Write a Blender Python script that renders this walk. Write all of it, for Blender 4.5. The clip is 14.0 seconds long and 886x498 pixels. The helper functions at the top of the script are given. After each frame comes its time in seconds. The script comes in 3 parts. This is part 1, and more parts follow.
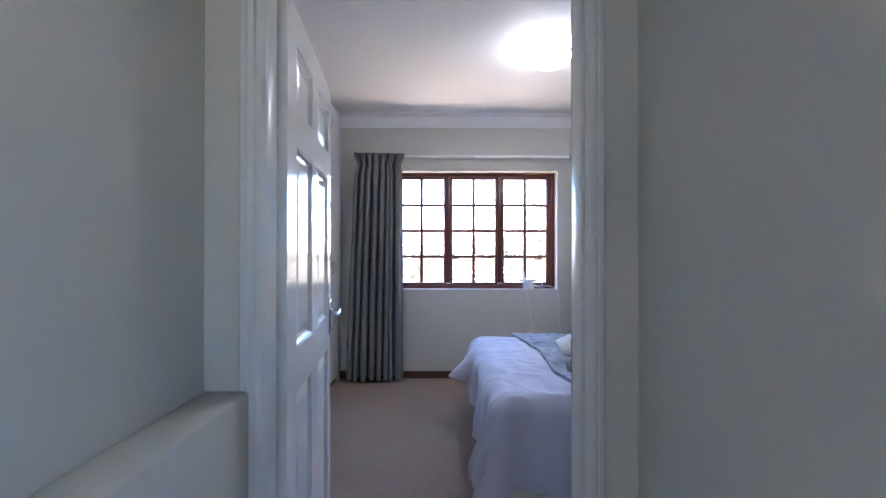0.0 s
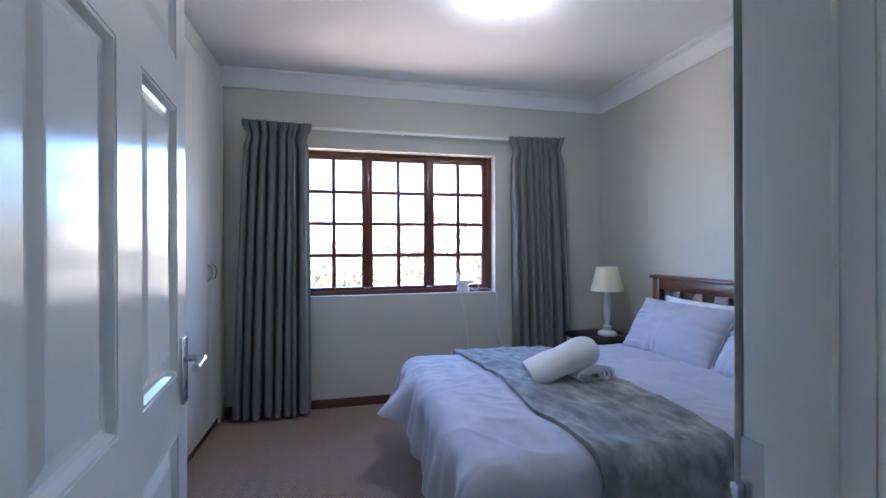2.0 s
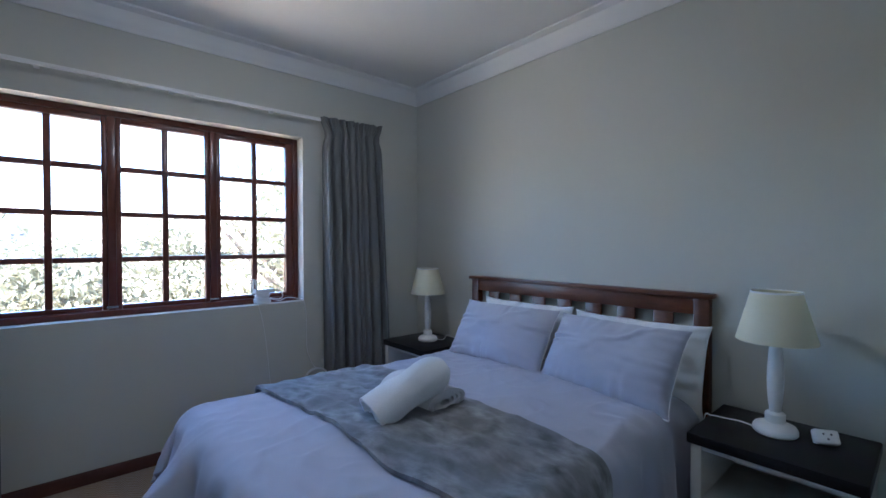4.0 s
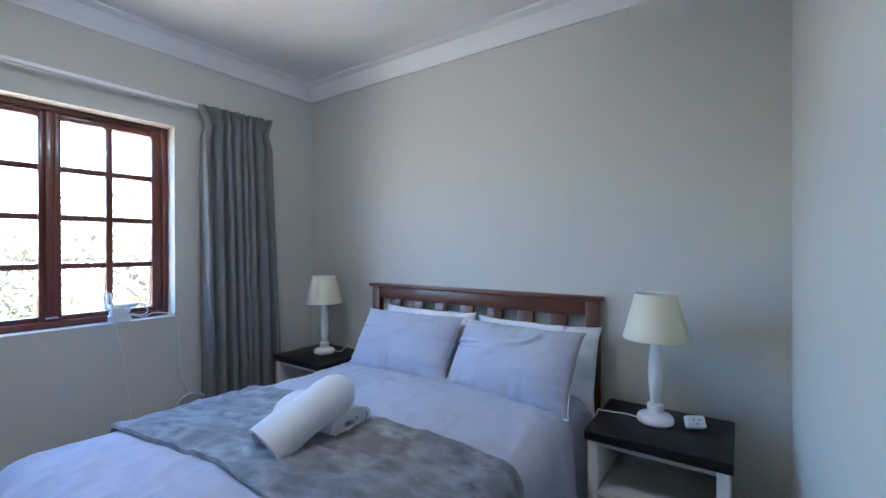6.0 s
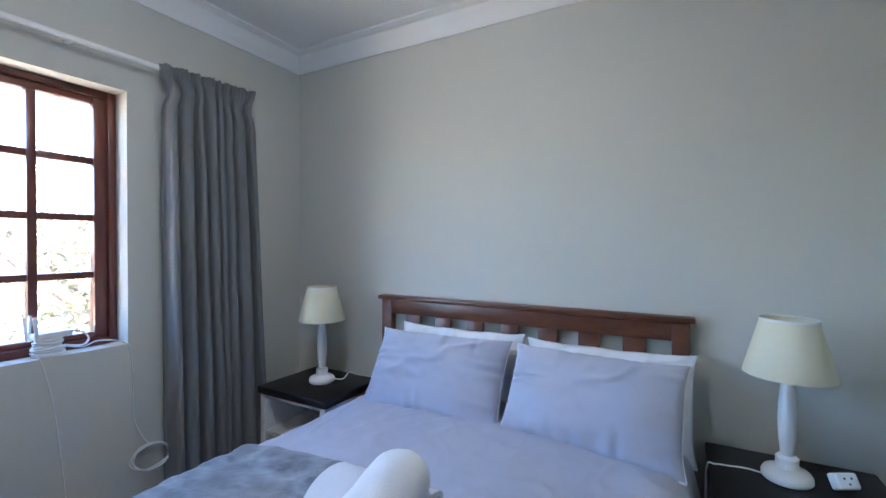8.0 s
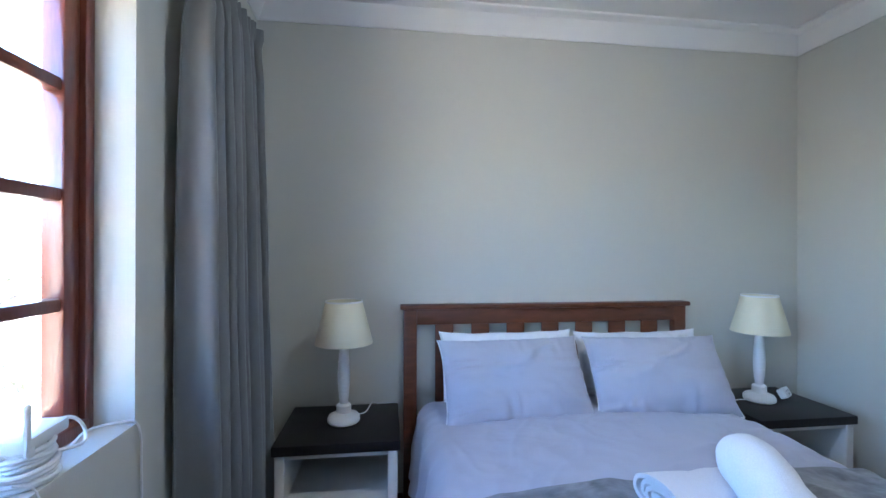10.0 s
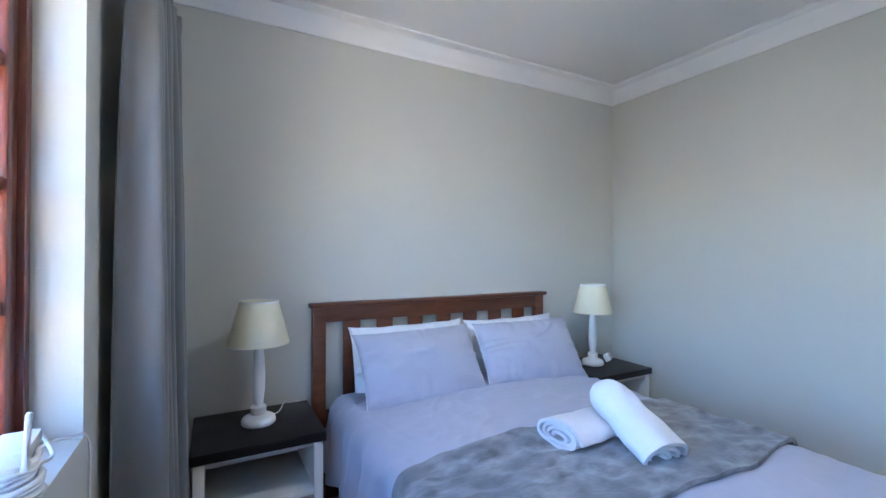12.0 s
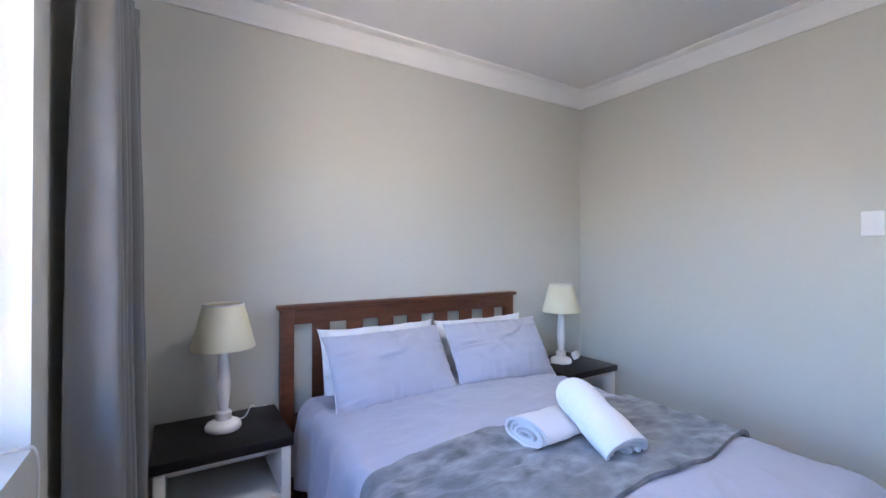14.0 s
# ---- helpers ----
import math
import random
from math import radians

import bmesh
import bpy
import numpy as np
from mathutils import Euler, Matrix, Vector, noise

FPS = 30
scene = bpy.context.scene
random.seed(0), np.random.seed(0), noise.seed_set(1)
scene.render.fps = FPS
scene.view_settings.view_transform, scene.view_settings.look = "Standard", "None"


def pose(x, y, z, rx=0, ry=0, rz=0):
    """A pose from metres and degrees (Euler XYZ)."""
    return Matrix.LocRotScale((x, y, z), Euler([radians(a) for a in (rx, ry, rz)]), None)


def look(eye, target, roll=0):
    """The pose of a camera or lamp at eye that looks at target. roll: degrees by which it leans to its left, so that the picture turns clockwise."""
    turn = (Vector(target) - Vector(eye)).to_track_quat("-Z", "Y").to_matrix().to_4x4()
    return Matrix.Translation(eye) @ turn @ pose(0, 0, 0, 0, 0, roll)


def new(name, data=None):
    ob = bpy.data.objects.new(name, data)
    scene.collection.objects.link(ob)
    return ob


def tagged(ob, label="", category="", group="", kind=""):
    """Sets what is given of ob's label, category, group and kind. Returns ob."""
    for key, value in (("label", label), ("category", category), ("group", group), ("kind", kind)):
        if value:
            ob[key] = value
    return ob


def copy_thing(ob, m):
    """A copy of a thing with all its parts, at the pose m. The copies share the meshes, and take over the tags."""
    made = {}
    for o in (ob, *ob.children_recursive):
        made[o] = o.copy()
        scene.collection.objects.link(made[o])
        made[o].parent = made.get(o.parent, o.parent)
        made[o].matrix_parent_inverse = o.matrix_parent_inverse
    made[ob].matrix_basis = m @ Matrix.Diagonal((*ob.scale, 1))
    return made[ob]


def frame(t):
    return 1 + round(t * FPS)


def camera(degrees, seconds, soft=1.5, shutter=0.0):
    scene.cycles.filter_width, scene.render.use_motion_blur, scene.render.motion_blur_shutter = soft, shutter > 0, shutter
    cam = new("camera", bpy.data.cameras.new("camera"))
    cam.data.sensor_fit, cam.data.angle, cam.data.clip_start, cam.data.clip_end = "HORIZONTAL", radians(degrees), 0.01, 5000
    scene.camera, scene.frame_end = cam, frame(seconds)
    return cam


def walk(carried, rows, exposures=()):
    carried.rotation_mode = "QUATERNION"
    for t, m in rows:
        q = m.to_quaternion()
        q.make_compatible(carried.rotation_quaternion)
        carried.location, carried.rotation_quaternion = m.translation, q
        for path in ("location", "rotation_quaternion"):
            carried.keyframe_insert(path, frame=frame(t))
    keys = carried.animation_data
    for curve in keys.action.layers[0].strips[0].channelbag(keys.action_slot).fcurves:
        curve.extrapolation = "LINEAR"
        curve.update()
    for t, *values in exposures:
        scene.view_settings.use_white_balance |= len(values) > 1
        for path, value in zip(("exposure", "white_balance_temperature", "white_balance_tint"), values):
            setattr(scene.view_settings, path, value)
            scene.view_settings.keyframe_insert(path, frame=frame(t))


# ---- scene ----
cam = camera(92.1, 14.0)
PATH = [
    (0, (1.693, 0.743, 1.314), (1.699, 2.743, 1.320), 0.05),
    (0.5, (1.676, 0.933, 1.315), (1.702, 2.933, 1.324), 0.04),
    (1, (1.630, 1.134, 1.308), (1.740, 3.131, 1.312), -0.05),
    (1.5, (1.582, 1.325, 1.310), (1.851, 3.307, 1.314), -0.19),
    (2, (1.566, 1.521, 1.304), (2.016, 3.469, 1.301), -0.26),
    (2.5, (1.597, 1.690, 1.309), (2.283, 3.569, 1.305), -0.21),
    (3, (1.624, 1.839, 1.300), (2.554, 3.609, 1.279), -0.19),
    (3.5, (1.617, 1.950, 1.323), (2.751, 3.597, 1.301), -0.18),
    (4, (1.588, 2.054, 1.339), (2.896, 3.567, 1.313), -0.14),
    (6.5, (1.645, 2.182, 1.354), (3.305, 3.298, 1.343), -0.01),
    (7, (1.688, 2.249, 1.362), (3.360, 3.346, 1.341), 0.08),
    (7.5, (1.764, 2.459, 1.380), (3.469, 3.504, 1.355), 0.17),
    (8, (1.812, 2.819, 1.404), (3.564, 3.783, 1.378), 0.22),
    (8.5, (1.831, 3.214, 1.431), (3.663, 4.017, 1.406), 0.23),
    (11, (1.528, 4.863, 1.362), (3.355, 4.049, 1.379), 0.04),
    (11.5, (1.530, 4.867, 1.370), (3.316, 3.966, 1.387), 0.10),
    (12, (1.529, 4.869, 1.373), (3.290, 3.921, 1.388), 0.12),
    (12.5, (1.528, 4.869, 1.375), (3.265, 3.878, 1.389), 0.11),
    (13, (1.523, 4.866, 1.380), (3.245, 3.848, 1.394), 0.10),
    (13.5, (1.516, 4.860, 1.382), (3.227, 3.824, 1.395), 0.08),
    (14, (1.513, 4.856, 1.383), (3.213, 3.802, 1.395), 0.08),
]
EXPOSURE = [(0, 4.87, 5500, 20), (2, 4.57, 5300, 18), (3, 4.17, 5200, 13), (4, 3.92, 5150, 11), (6.5, 4.77, 5150, 10), (8.5, 4.72, 5330, 10), (11, 4.79, 5170, 9), (14, 5.03, 5800, 19)]
walk(cam, [(t, look(eye, target, roll)) for t, eye, target, roll in PATH], EXPOSURE)

# ---- light ----
SUN_ELEVATION, SUN_AZIMUTH = 48.0, 252.0
world = bpy.data.worlds.new("world")
scene.world = world
world.use_nodes = True
_wn = world.node_tree.nodes
_sky = _wn.new("ShaderNodeTexSky")
_sky.sky_type = "NISHITA"
_sky.sun_disc = False
_sky.dust_density, _sky.ozone_density = 0.3, 3.0
_sky.sun_elevation = radians(SUN_ELEVATION)
_sky.sun_rotation = radians(SUN_AZIMUTH)
world.node_tree.links.new(_sky.outputs[0], _wn["Background"].inputs[0])
_wn["Background"].inputs[1].default_value = 0.15
_sun = bpy.data.lights.new("sun", "SUN")
_sun.energy, _sun.angle, _sun.color = 5.0, radians(0.5), (1.0, 0.93, 0.84)
_so = new("sun", _sun)
_a, _e = radians(SUN_AZIMUTH), radians(SUN_ELEVATION)
_so.matrix_world = look((0, 0, 30), Vector((0, 0, 30)) - Vector((math.sin(_a) * math.cos(_e), math.cos(_a) * math.cos(_e), math.sin(_e))))


# ---- helpers of this scene ----
def mat(name, color, rough=0.6, metal=0.0, grain=0.0, gscale=40.0, bump=0.0, bscale=80.0, stain=0.0, sscale=2.0, tint=None, stretch=None, sheen=0.0, coat=0.0, spec=None):
    """A Principled material with two scales of colour variation and a fine relief."""
    m = bpy.data.materials.new(name)
    m.use_nodes = True
    n, l = m.node_tree.nodes, m.node_tree.links
    b = n["Principled BSDF"]
    b.inputs["Roughness"].default_value = rough
    b.inputs["Metallic"].default_value = metal
    b.inputs["Sheen Weight"].default_value = sheen
    b.inputs["Coat Weight"].default_value = coat
    if spec is not None:
        b.inputs["Specular IOR Level"].default_value = spec
    tc = n.new("ShaderNodeTexCoord")
    mp = n.new("ShaderNodeMapping")
    l.new(tc.outputs["Object"], mp.inputs["Vector"])
    if stretch:
        mp.inputs["Scale"].default_value = stretch
    rgb = n.new("ShaderNodeRGB")
    rgb.outputs[0].default_value = (*color, 1)
    out = rgb.outputs[0]
    for amount, scale, detail in ((grain, gscale, 4.0), (stain, sscale, 3.0)):
        if amount:
            t = n.new("ShaderNodeTexNoise")
            t.inputs["Scale"].default_value = scale
            t.inputs["Detail"].default_value = detail
            l.new(mp.outputs[0], t.inputs["Vector"])
            r = n.new("ShaderNodeMapRange")
            r.inputs[1].default_value, r.inputs[2].default_value = 0.3, 0.7
            l.new(t.outputs["Fac"], r.inputs[0])
            x = n.new("ShaderNodeMix")
            x.data_type = "RGBA"
            l.new(r.outputs[0], x.inputs["Factor"])
            l.new(out, x.inputs["A"])
            dark = tint if tint else tuple(c * (1 - amount) for c in color)
            if tint:
                x2 = n.new("ShaderNodeMath")
                x2.operation = "MULTIPLY"
                l.new(r.outputs[0], x2.inputs[0])
                x2.inputs[1].default_value = amount
                l.new(x2.outputs[0], x.inputs["Factor"])
            x.inputs["B"].default_value = (*dark, 1)
            out = x.outputs["Result"]
    l.new(out, b.inputs["Base Color"])
    if bump:
        t = n.new("ShaderNodeTexNoise")
        t.inputs["Scale"].default_value = bscale
        t.inputs["Detail"].default_value = 5.0
        l.new(mp.outputs[0], t.inputs["Vector"])
        bp = n.new("ShaderNodeBump")
        bp.inputs["Strength"].default_value = bump
        bp.inputs["Distance"].default_value = 0.004
        l.new(t.outputs["Fac"], bp.inputs["Height"])
        l.new(bp.outputs[0], b.inputs["Normal"])
    return m


M = {
    "wall": mat("wall_paint", (0.585, 0.572, 0.512), 0.7, grain=0.02, gscale=30, bump=0.12, bscale=120, stain=0.03, sscale=1.3, spec=0.35),
    "ceiling": mat("ceiling_paint", (0.84, 0.83, 0.81), 0.85, grain=0.02, gscale=12, bump=0.08, bscale=60, stain=0.03, sscale=1.0),
    "cornice": mat("cornice_paint", (0.82, 0.81, 0.79), 0.6, stain=0.03, sscale=3),
    "gloss": mat("gloss_white_paint", (0.76, 0.76, 0.74), 0.16, grain=0.02, gscale=20, bump=0.05, bscale=25, stain=0.04, sscale=2, stretch=(1, 1, 0.2)),
    "frame_paint": mat("frame_paint", (0.72, 0.72, 0.70), 0.3, grain=0.02, gscale=20, bump=0.05, bscale=30, stain=0.04, sscale=3),
    "melamine": mat("wardrobe_melamine", (0.80, 0.79, 0.76), 0.42, grain=0.02, gscale=60, stain=0.03, sscale=1.5),
    "carpet": mat("carpet", (0.36, 0.25, 0.165), 0.95, grain=0.35, gscale=260, bump=0.8, bscale=300, stain=0.12, sscale=3, sheen=0.3),
    "skirting": mat("dark_wood_skirting", (0.11, 0.03, 0.015), 0.5, grain=0.4, gscale=14, stain=0.3, sscale=4, stretch=(1, 1, 8)),
    "window_wood": mat("red_stained_window_wood", (0.185, 0.045, 0.024), 0.3, grain=0.45, gscale=18, bump=0.15, bscale=60, stain=0.3, sscale=5, stretch=(3, 3, 0.5), coat=0.3),
    "headboard": mat("brown_stained_wood", (0.175, 0.052, 0.020), 0.4, grain=0.5, gscale=14, bump=0.1, bscale=50, stain=0.45, sscale=3.5, stretch=(3, 0.6, 3), coat=0.1),
    "black_top": mat("black_brown_lacquer", (0.012, 0.010, 0.011), 0.38, spec=0.3, grain=0.4, gscale=20, stain=0.3, sscale=4, stretch=(4, 0.6, 4)),
    "ns_white": mat("nightstand_white_paint", (0.72, 0.69, 0.63), 0.45, grain=0.03, gscale=30, stain=0.05, sscale=5),
    "curtain": mat("grey_curtain_cloth", (0.190, 0.193, 0.190), 0.9, grain=0.18, gscale=300, bump=0.3, bscale=500, stain=0.08, sscale=4, sheen=0.2),
    "duvet": mat("lilac_grey_cotton", (0.43, 0.43, 0.512), 0.85, grain=0.03, gscale=400, bump=0.12, bscale=45, stain=0.02, sscale=5, sheen=0.3),
    "pillow": mat("lilac_grey_pillow_cotton", (0.45, 0.45, 0.53), 0.85, grain=0.03, gscale=400, bump=0.08, bscale=60, stain=0.02, sscale=5, sheen=0.3),
    "white_cotton": mat("white_cotton", (0.82, 0.82, 0.84), 0.85, grain=0.03, gscale=200, bump=0.15, bscale=60, sheen=0.2),
    # grain and stain here paint the nap's highlights and dark patches into the colour
    "throw": mat("grey_plush", (0.39, 0.39, 0.415), 0.8, grain=0.88, gscale=13, bump=0.7, bscale=45, stain=0.65, sscale=6, sheen=0.35, stretch=(1.4, 0.9, 1)),
    "towel": mat("white_terry", (0.78, 0.78, 0.80), 0.95, grain=0.10, gscale=260, bump=0.8, bscale=330, sheen=0.4),
    "towel2": mat("pale_terry", (0.74, 0.72, 0.74), 0.95, grain=0.10, gscale=260, bump=0.8, bscale=330, sheen=0.4),
    "shade": mat("cream_lampshade", (0.78, 0.72, 0.52), 0.75, grain=0.05, gscale=150, bump=0.1, bscale=200, stain=0.04, sscale=4),
    "lamp_white": mat("white_lacquered_wood", (0.80, 0.78, 0.75), 0.3, stain=0.04, sscale=8),
    "plastic": mat("white_plastic", (0.80, 0.80, 0.79), 0.35, stain=0.03, sscale=20),
    "plastic_grey": mat("dark_plastic", (0.05, 0.05, 0.055), 0.4),
    "chrome": mat("brushed_chrome", (0.62, 0.62, 0.63), 0.22, 1.0, bump=0.05, bscale=300),
    "base_cloth": mat("cream_bed_base_cloth", (0.70, 0.68, 0.65), 0.9, grain=0.06, gscale=200, bump=0.2, bscale=300),
    "mattress": mat("grey_mattress_cover", (0.26, 0.26, 0.32), 0.9, grain=0.06, gscale=200, bump=0.2, bscale=100),
    "concrete": mat("plaster_outside", (0.55, 0.5, 0.43), 0.9, grain=0.1, gscale=20, bump=0.3, bscale=60, stain=0.15, sscale=1.5),
    "white_plaster": mat("white_house_plaster", (0.78, 0.78, 0.76), 0.85, grain=0.05, gscale=8, stain=0.06, sscale=0.8),
    "roof": mat("grey_blue_roofing", (0.16, 0.19, 0.24), 0.7, grain=0.25, gscale=6, stain=0.2, sscale=0.6),
    "ground": mat("garden_ground", (0.58, 0.46, 0.325), 0.95, grain=0.25, gscale=3, bump=0.6, bscale=8, stain=0.35, sscale=0.5, tint=(0.30, 0.25, 0.14)),
    "leaf": mat("leaves", (0.27, 0.245, 0.145), 0.6, grain=0.5, gscale=4, stain=0.4, sscale=1.2),
    "bark": mat("bark", (0.16, 0.12, 0.09), 0.9, grain=0.5, gscale=20, bump=0.6, bscale=30),
}


def glass_mat():
    m = bpy.data.materials.new("window_glass")
    m.use_nodes = True
    n, l = m.node_tree.nodes, m.node_tree.links
    n.remove(n["Principled BSDF"])
    tr, gl, mx, fr = (n.new("ShaderNodeBsdfTransparent"), n.new("ShaderNodeBsdfGlossy"), n.new("ShaderNodeMixShader"), n.new("ShaderNodeLayerWeight"))
    gl.inputs["Roughness"].default_value = 0.02
    fr.inputs["Blend"].default_value = 0.2
    ml = n.new("ShaderNodeMath")
    ml.operation = "MULTIPLY_ADD"
    ml.inputs[1].default_value, ml.inputs[2].default_value = 0.35, 0.03
    l.new(fr.outputs["Facing"], ml.inputs[0])
    l.new(ml.outputs[0], mx.inputs[0])
    l.new(tr.outputs[0], mx.inputs[1])
    l.new(gl.outputs[0], mx.inputs[2])
    l.new(mx.outputs[0], n["Material Output"].inputs[0])
    return m


def leaf_mat():
    """Leaves: half reflecting, half letting sunlight through."""
    m = M["leaf"]
    n, l = m.node_tree.nodes, m.node_tree.links
    p = n["Principled BSDF"]
    t, mx = n.new("ShaderNodeBsdfTranslucent"), n.new("ShaderNodeMixShader")
    l.new(p.inputs["Base Color"].links[0].from_socket, t.inputs[0])
    mx.inputs[0].default_value = 0.5
    l.new(p.outputs[0], mx.inputs[1])
    l.new(t.outputs[0], mx.inputs[2])
    l.new(mx.outputs[0], n["Material Output"].inputs[0])


leaf_mat()


def weave(m, period, run, depth):
    """A zigzag loop-pile weave on a carpet: rows of the given period that turn every run metres."""
    n, l = m.node_tree.nodes, m.node_tree.links
    tc, xyz = n.new("ShaderNodeTexCoord"), n.new("ShaderNodeSeparateXYZ")
    l.new(tc.outputs["Object"], xyz.inputs[0])
    pp, ad, sc, sn = (n.new("ShaderNodeMath") for _ in range(4))
    pp.operation, ad.operation, sc.operation, sn.operation = "PINGPONG", "ADD", "MULTIPLY", "SINE"
    l.new(xyz.outputs[0], pp.inputs[0])
    pp.inputs[1].default_value = run
    l.new(pp.outputs[0], ad.inputs[0])
    l.new(xyz.outputs[1], ad.inputs[1])
    l.new(ad.outputs[0], sc.inputs[0])
    sc.inputs[1].default_value = 2 * math.pi / period
    l.new(sc.outputs[0], sn.inputs[0])
    first = next(x for x in n if x.type == "BUMP")
    second = n.new("ShaderNodeBump")
    second.inputs["Strength"].default_value, second.inputs["Distance"].default_value = 0.9, depth
    l.new(sn.outputs[0], second.inputs["Height"])
    l.new(first.outputs[0], second.inputs["Normal"])
    l.new(second.outputs[0], n["Principled BSDF"].inputs["Normal"])


weave(M["carpet"], 0.022, 0.045, 0.003)
M["glass"] = glass_mat()


def glow_mat(name, color, strength):
    m = bpy.data.materials.new(name)
    m.use_nodes = True
    b = m.node_tree.nodes["Principled BSDF"]
    b.inputs["Base Color"].default_value = (0.85, 0.85, 0.85, 1)
    b.inputs["Emission Color"].default_value = (*color, 1)
    b.inputs["Emission Strength"].default_value = strength
    return m


def finish(bm, name, material, smooth=True, angle=40):
    bmesh.ops.recalc_face_normals(bm, faces=bm.faces)
    me = bpy.data.meshes.new(name)
    if smooth:
        lim = radians(angle)
        for f in bm.faces:
            f.smooth = True
        for e in bm.edges:
            e.smooth = len(e.link_faces) == 2 and e.calc_face_angle(0) < lim
    bm.to_mesh(me)
    bm.free()
    me.materials.append(material)
    return me


def thing(name, bm=None, material=None, label="", category="", group="", kind="", at=None, smooth=True):
    ob = new(name, finish(bm, name, material, smooth) if bm else None)
    if at is not None:
        ob.matrix_world = at
    return tagged(ob, label, category, group, kind)


def part(name, bm, material, parent, label="", at=None, smooth=True):
    ob = new(name, finish(bm, name, material, smooth) if material else bm)
    ob.parent = parent
    if at is not None:
        ob.matrix_basis = at
    return tagged(ob, label)


def box(x0, y0, z0, x1, y1, z1, bevel=0.0, seg=2, bm=None):
    one = bmesh.new()
    bmesh.ops.create_cube(one, size=1)
    for v in one.verts:
        v.co = Vector(((x0 + x1) / 2 + v.co.x * (x1 - x0), (y0 + y1) / 2 + v.co.y * (y1 - y0), (z0 + z1) / 2 + v.co.z * (z1 - z0)))
    if bevel:
        bmesh.ops.bevel(one, geom=one.edges[:], offset=bevel, segments=seg, affect="EDGES", profile=0.5)
    if bm is None:
        return one
    join(bm, one)
    return bm


def join(bm, other, m=None):
    me = bpy.data.meshes.new("tmp")
    if m is not None:
        bmesh.ops.transform(other, matrix=m, verts=other.verts)
    other.to_mesh(me)
    other.free()
    bm.from_mesh(me)
    bpy.data.meshes.remove(me)


def lathe(profile, steps=32, cap=True):
    bm = bmesh.new()
    rings = []
    for r, z in profile:
        rings.append([bm.verts.new((r * math.cos(2 * math.pi * i / steps), r * math.sin(2 * math.pi * i / steps), z)) for i in range(steps)])
    for a, b in zip(rings, rings[1:]):
        for i in range(steps):
            bm.faces.new((a[i], a[(i + 1) % steps], b[(i + 1) % steps], b[i]))
    if cap:
        bm.faces.new(rings[0])
        bm.faces.new(rings[-1])
    return bm


def sweep(points, radius, steps=8):
    """A tube along points."""
    bm = bmesh.new()
    pts = [Vector(p) for p in points]
    rings = []
    up = Vector((0, 0, 1))
    for i, p in enumerate(pts):
        d = (pts[min(i + 1, len(pts) - 1)] - pts[max(i - 1, 0)]).normalized()
        side = d.cross(up if abs(d.z) < 0.95 else Vector((1, 0, 0))).normalized()
        nor = side.cross(d).normalized()
        r = radius[i] if isinstance(radius, (list, tuple)) else radius
        rings.append([bm.verts.new(p + r * (math.cos(2 * math.pi * k / steps) * side + math.sin(2 * math.pi * k / steps) * nor)) for k in range(steps)])
    for a, b in zip(rings, rings[1:]):
        for k in range(steps):
            bm.faces.new((a[k], a[(k + 1) % steps], b[(k + 1) % steps], b[k]))
    bm.faces.new(rings[0])
    bm.faces.new(rings[-1])
    return bm


def curve_points(ctrl, n=8):
    """A smooth line through control points."""
    p = [Vector(c) for c in ctrl]
    p = [p[0] * 2 - p[1]] + p + [p[-1] * 2 - p[-2]]
    out = []
    for i in range(1, len(p) - 2):
        for k in range(n):
            t = k / n
            out.append(0.5 * ((2 * p[i]) + (p[i + 1] - p[i - 1]) * t + (2 * p[i - 1] - 5 * p[i] + 4 * p[i + 1] - p[i + 2]) * t * t + (3 * p[i] - p[i - 1] - 3 * p[i + 1] + p[i + 2]) * t ** 3))
    out.append(p[-2])
    return out


def extrude_profile(profile, path):
    """A profile of (out, up) swept along a horizontal path of (x, y, nx, ny); open profile, closed into a solid."""
    bm = bmesh.new()
    rows = [[bm.verts.new((x + nx * o, y + ny * o, z)) for o, z in profile] for x, y, nx, ny in path]
    k = len(profile)
    for a, b in zip(rows, rows[1:]):
        for i in range(k):
            bm.faces.new((a[i], a[(i + 1) % k], b[(i + 1) % k], b[i]))
    bm.faces.new(rows[0])
    bm.faces.new(rows[-1])
    return bm


def sheet(nu, nv, fn):
    bm = bmesh.new()
    g = [[bm.verts.new(fn(i / nu, j / nv)) for j in range(nv + 1)] for i in range(nu + 1)]
    for i in range(nu):
        for j in range(nv):
            bm.faces.new((g[i][j], g[i + 1][j], g[i + 1][j + 1], g[i][j + 1]))
    return bm


def solid(ob, thickness):
    md = ob.modifiers.new("thickness", "SOLIDIFY")
    md.thickness, md.offset = thickness, 0
    return ob


# ---- the rooms ----
XE, YN, YS, XW = 3.955, 5.15, 1.985, 0.0       # bedroom: east, north, south inner faces, west inner face
YH = 1.83                                    # hall side of the door wall
ZC = 2.70                                    # ceiling
WX0, WX1, WZ0, WZ1 = 1.185, 2.885, 0.912, 2.13  # window opening
DX0, DX1, DZ = 1.178, 2.108, 2.06             # door opening in the wall
HX = 2.194                                    # hall's east wall
WARD = 0.65                                  # wardrobe fronts
T = 0.22

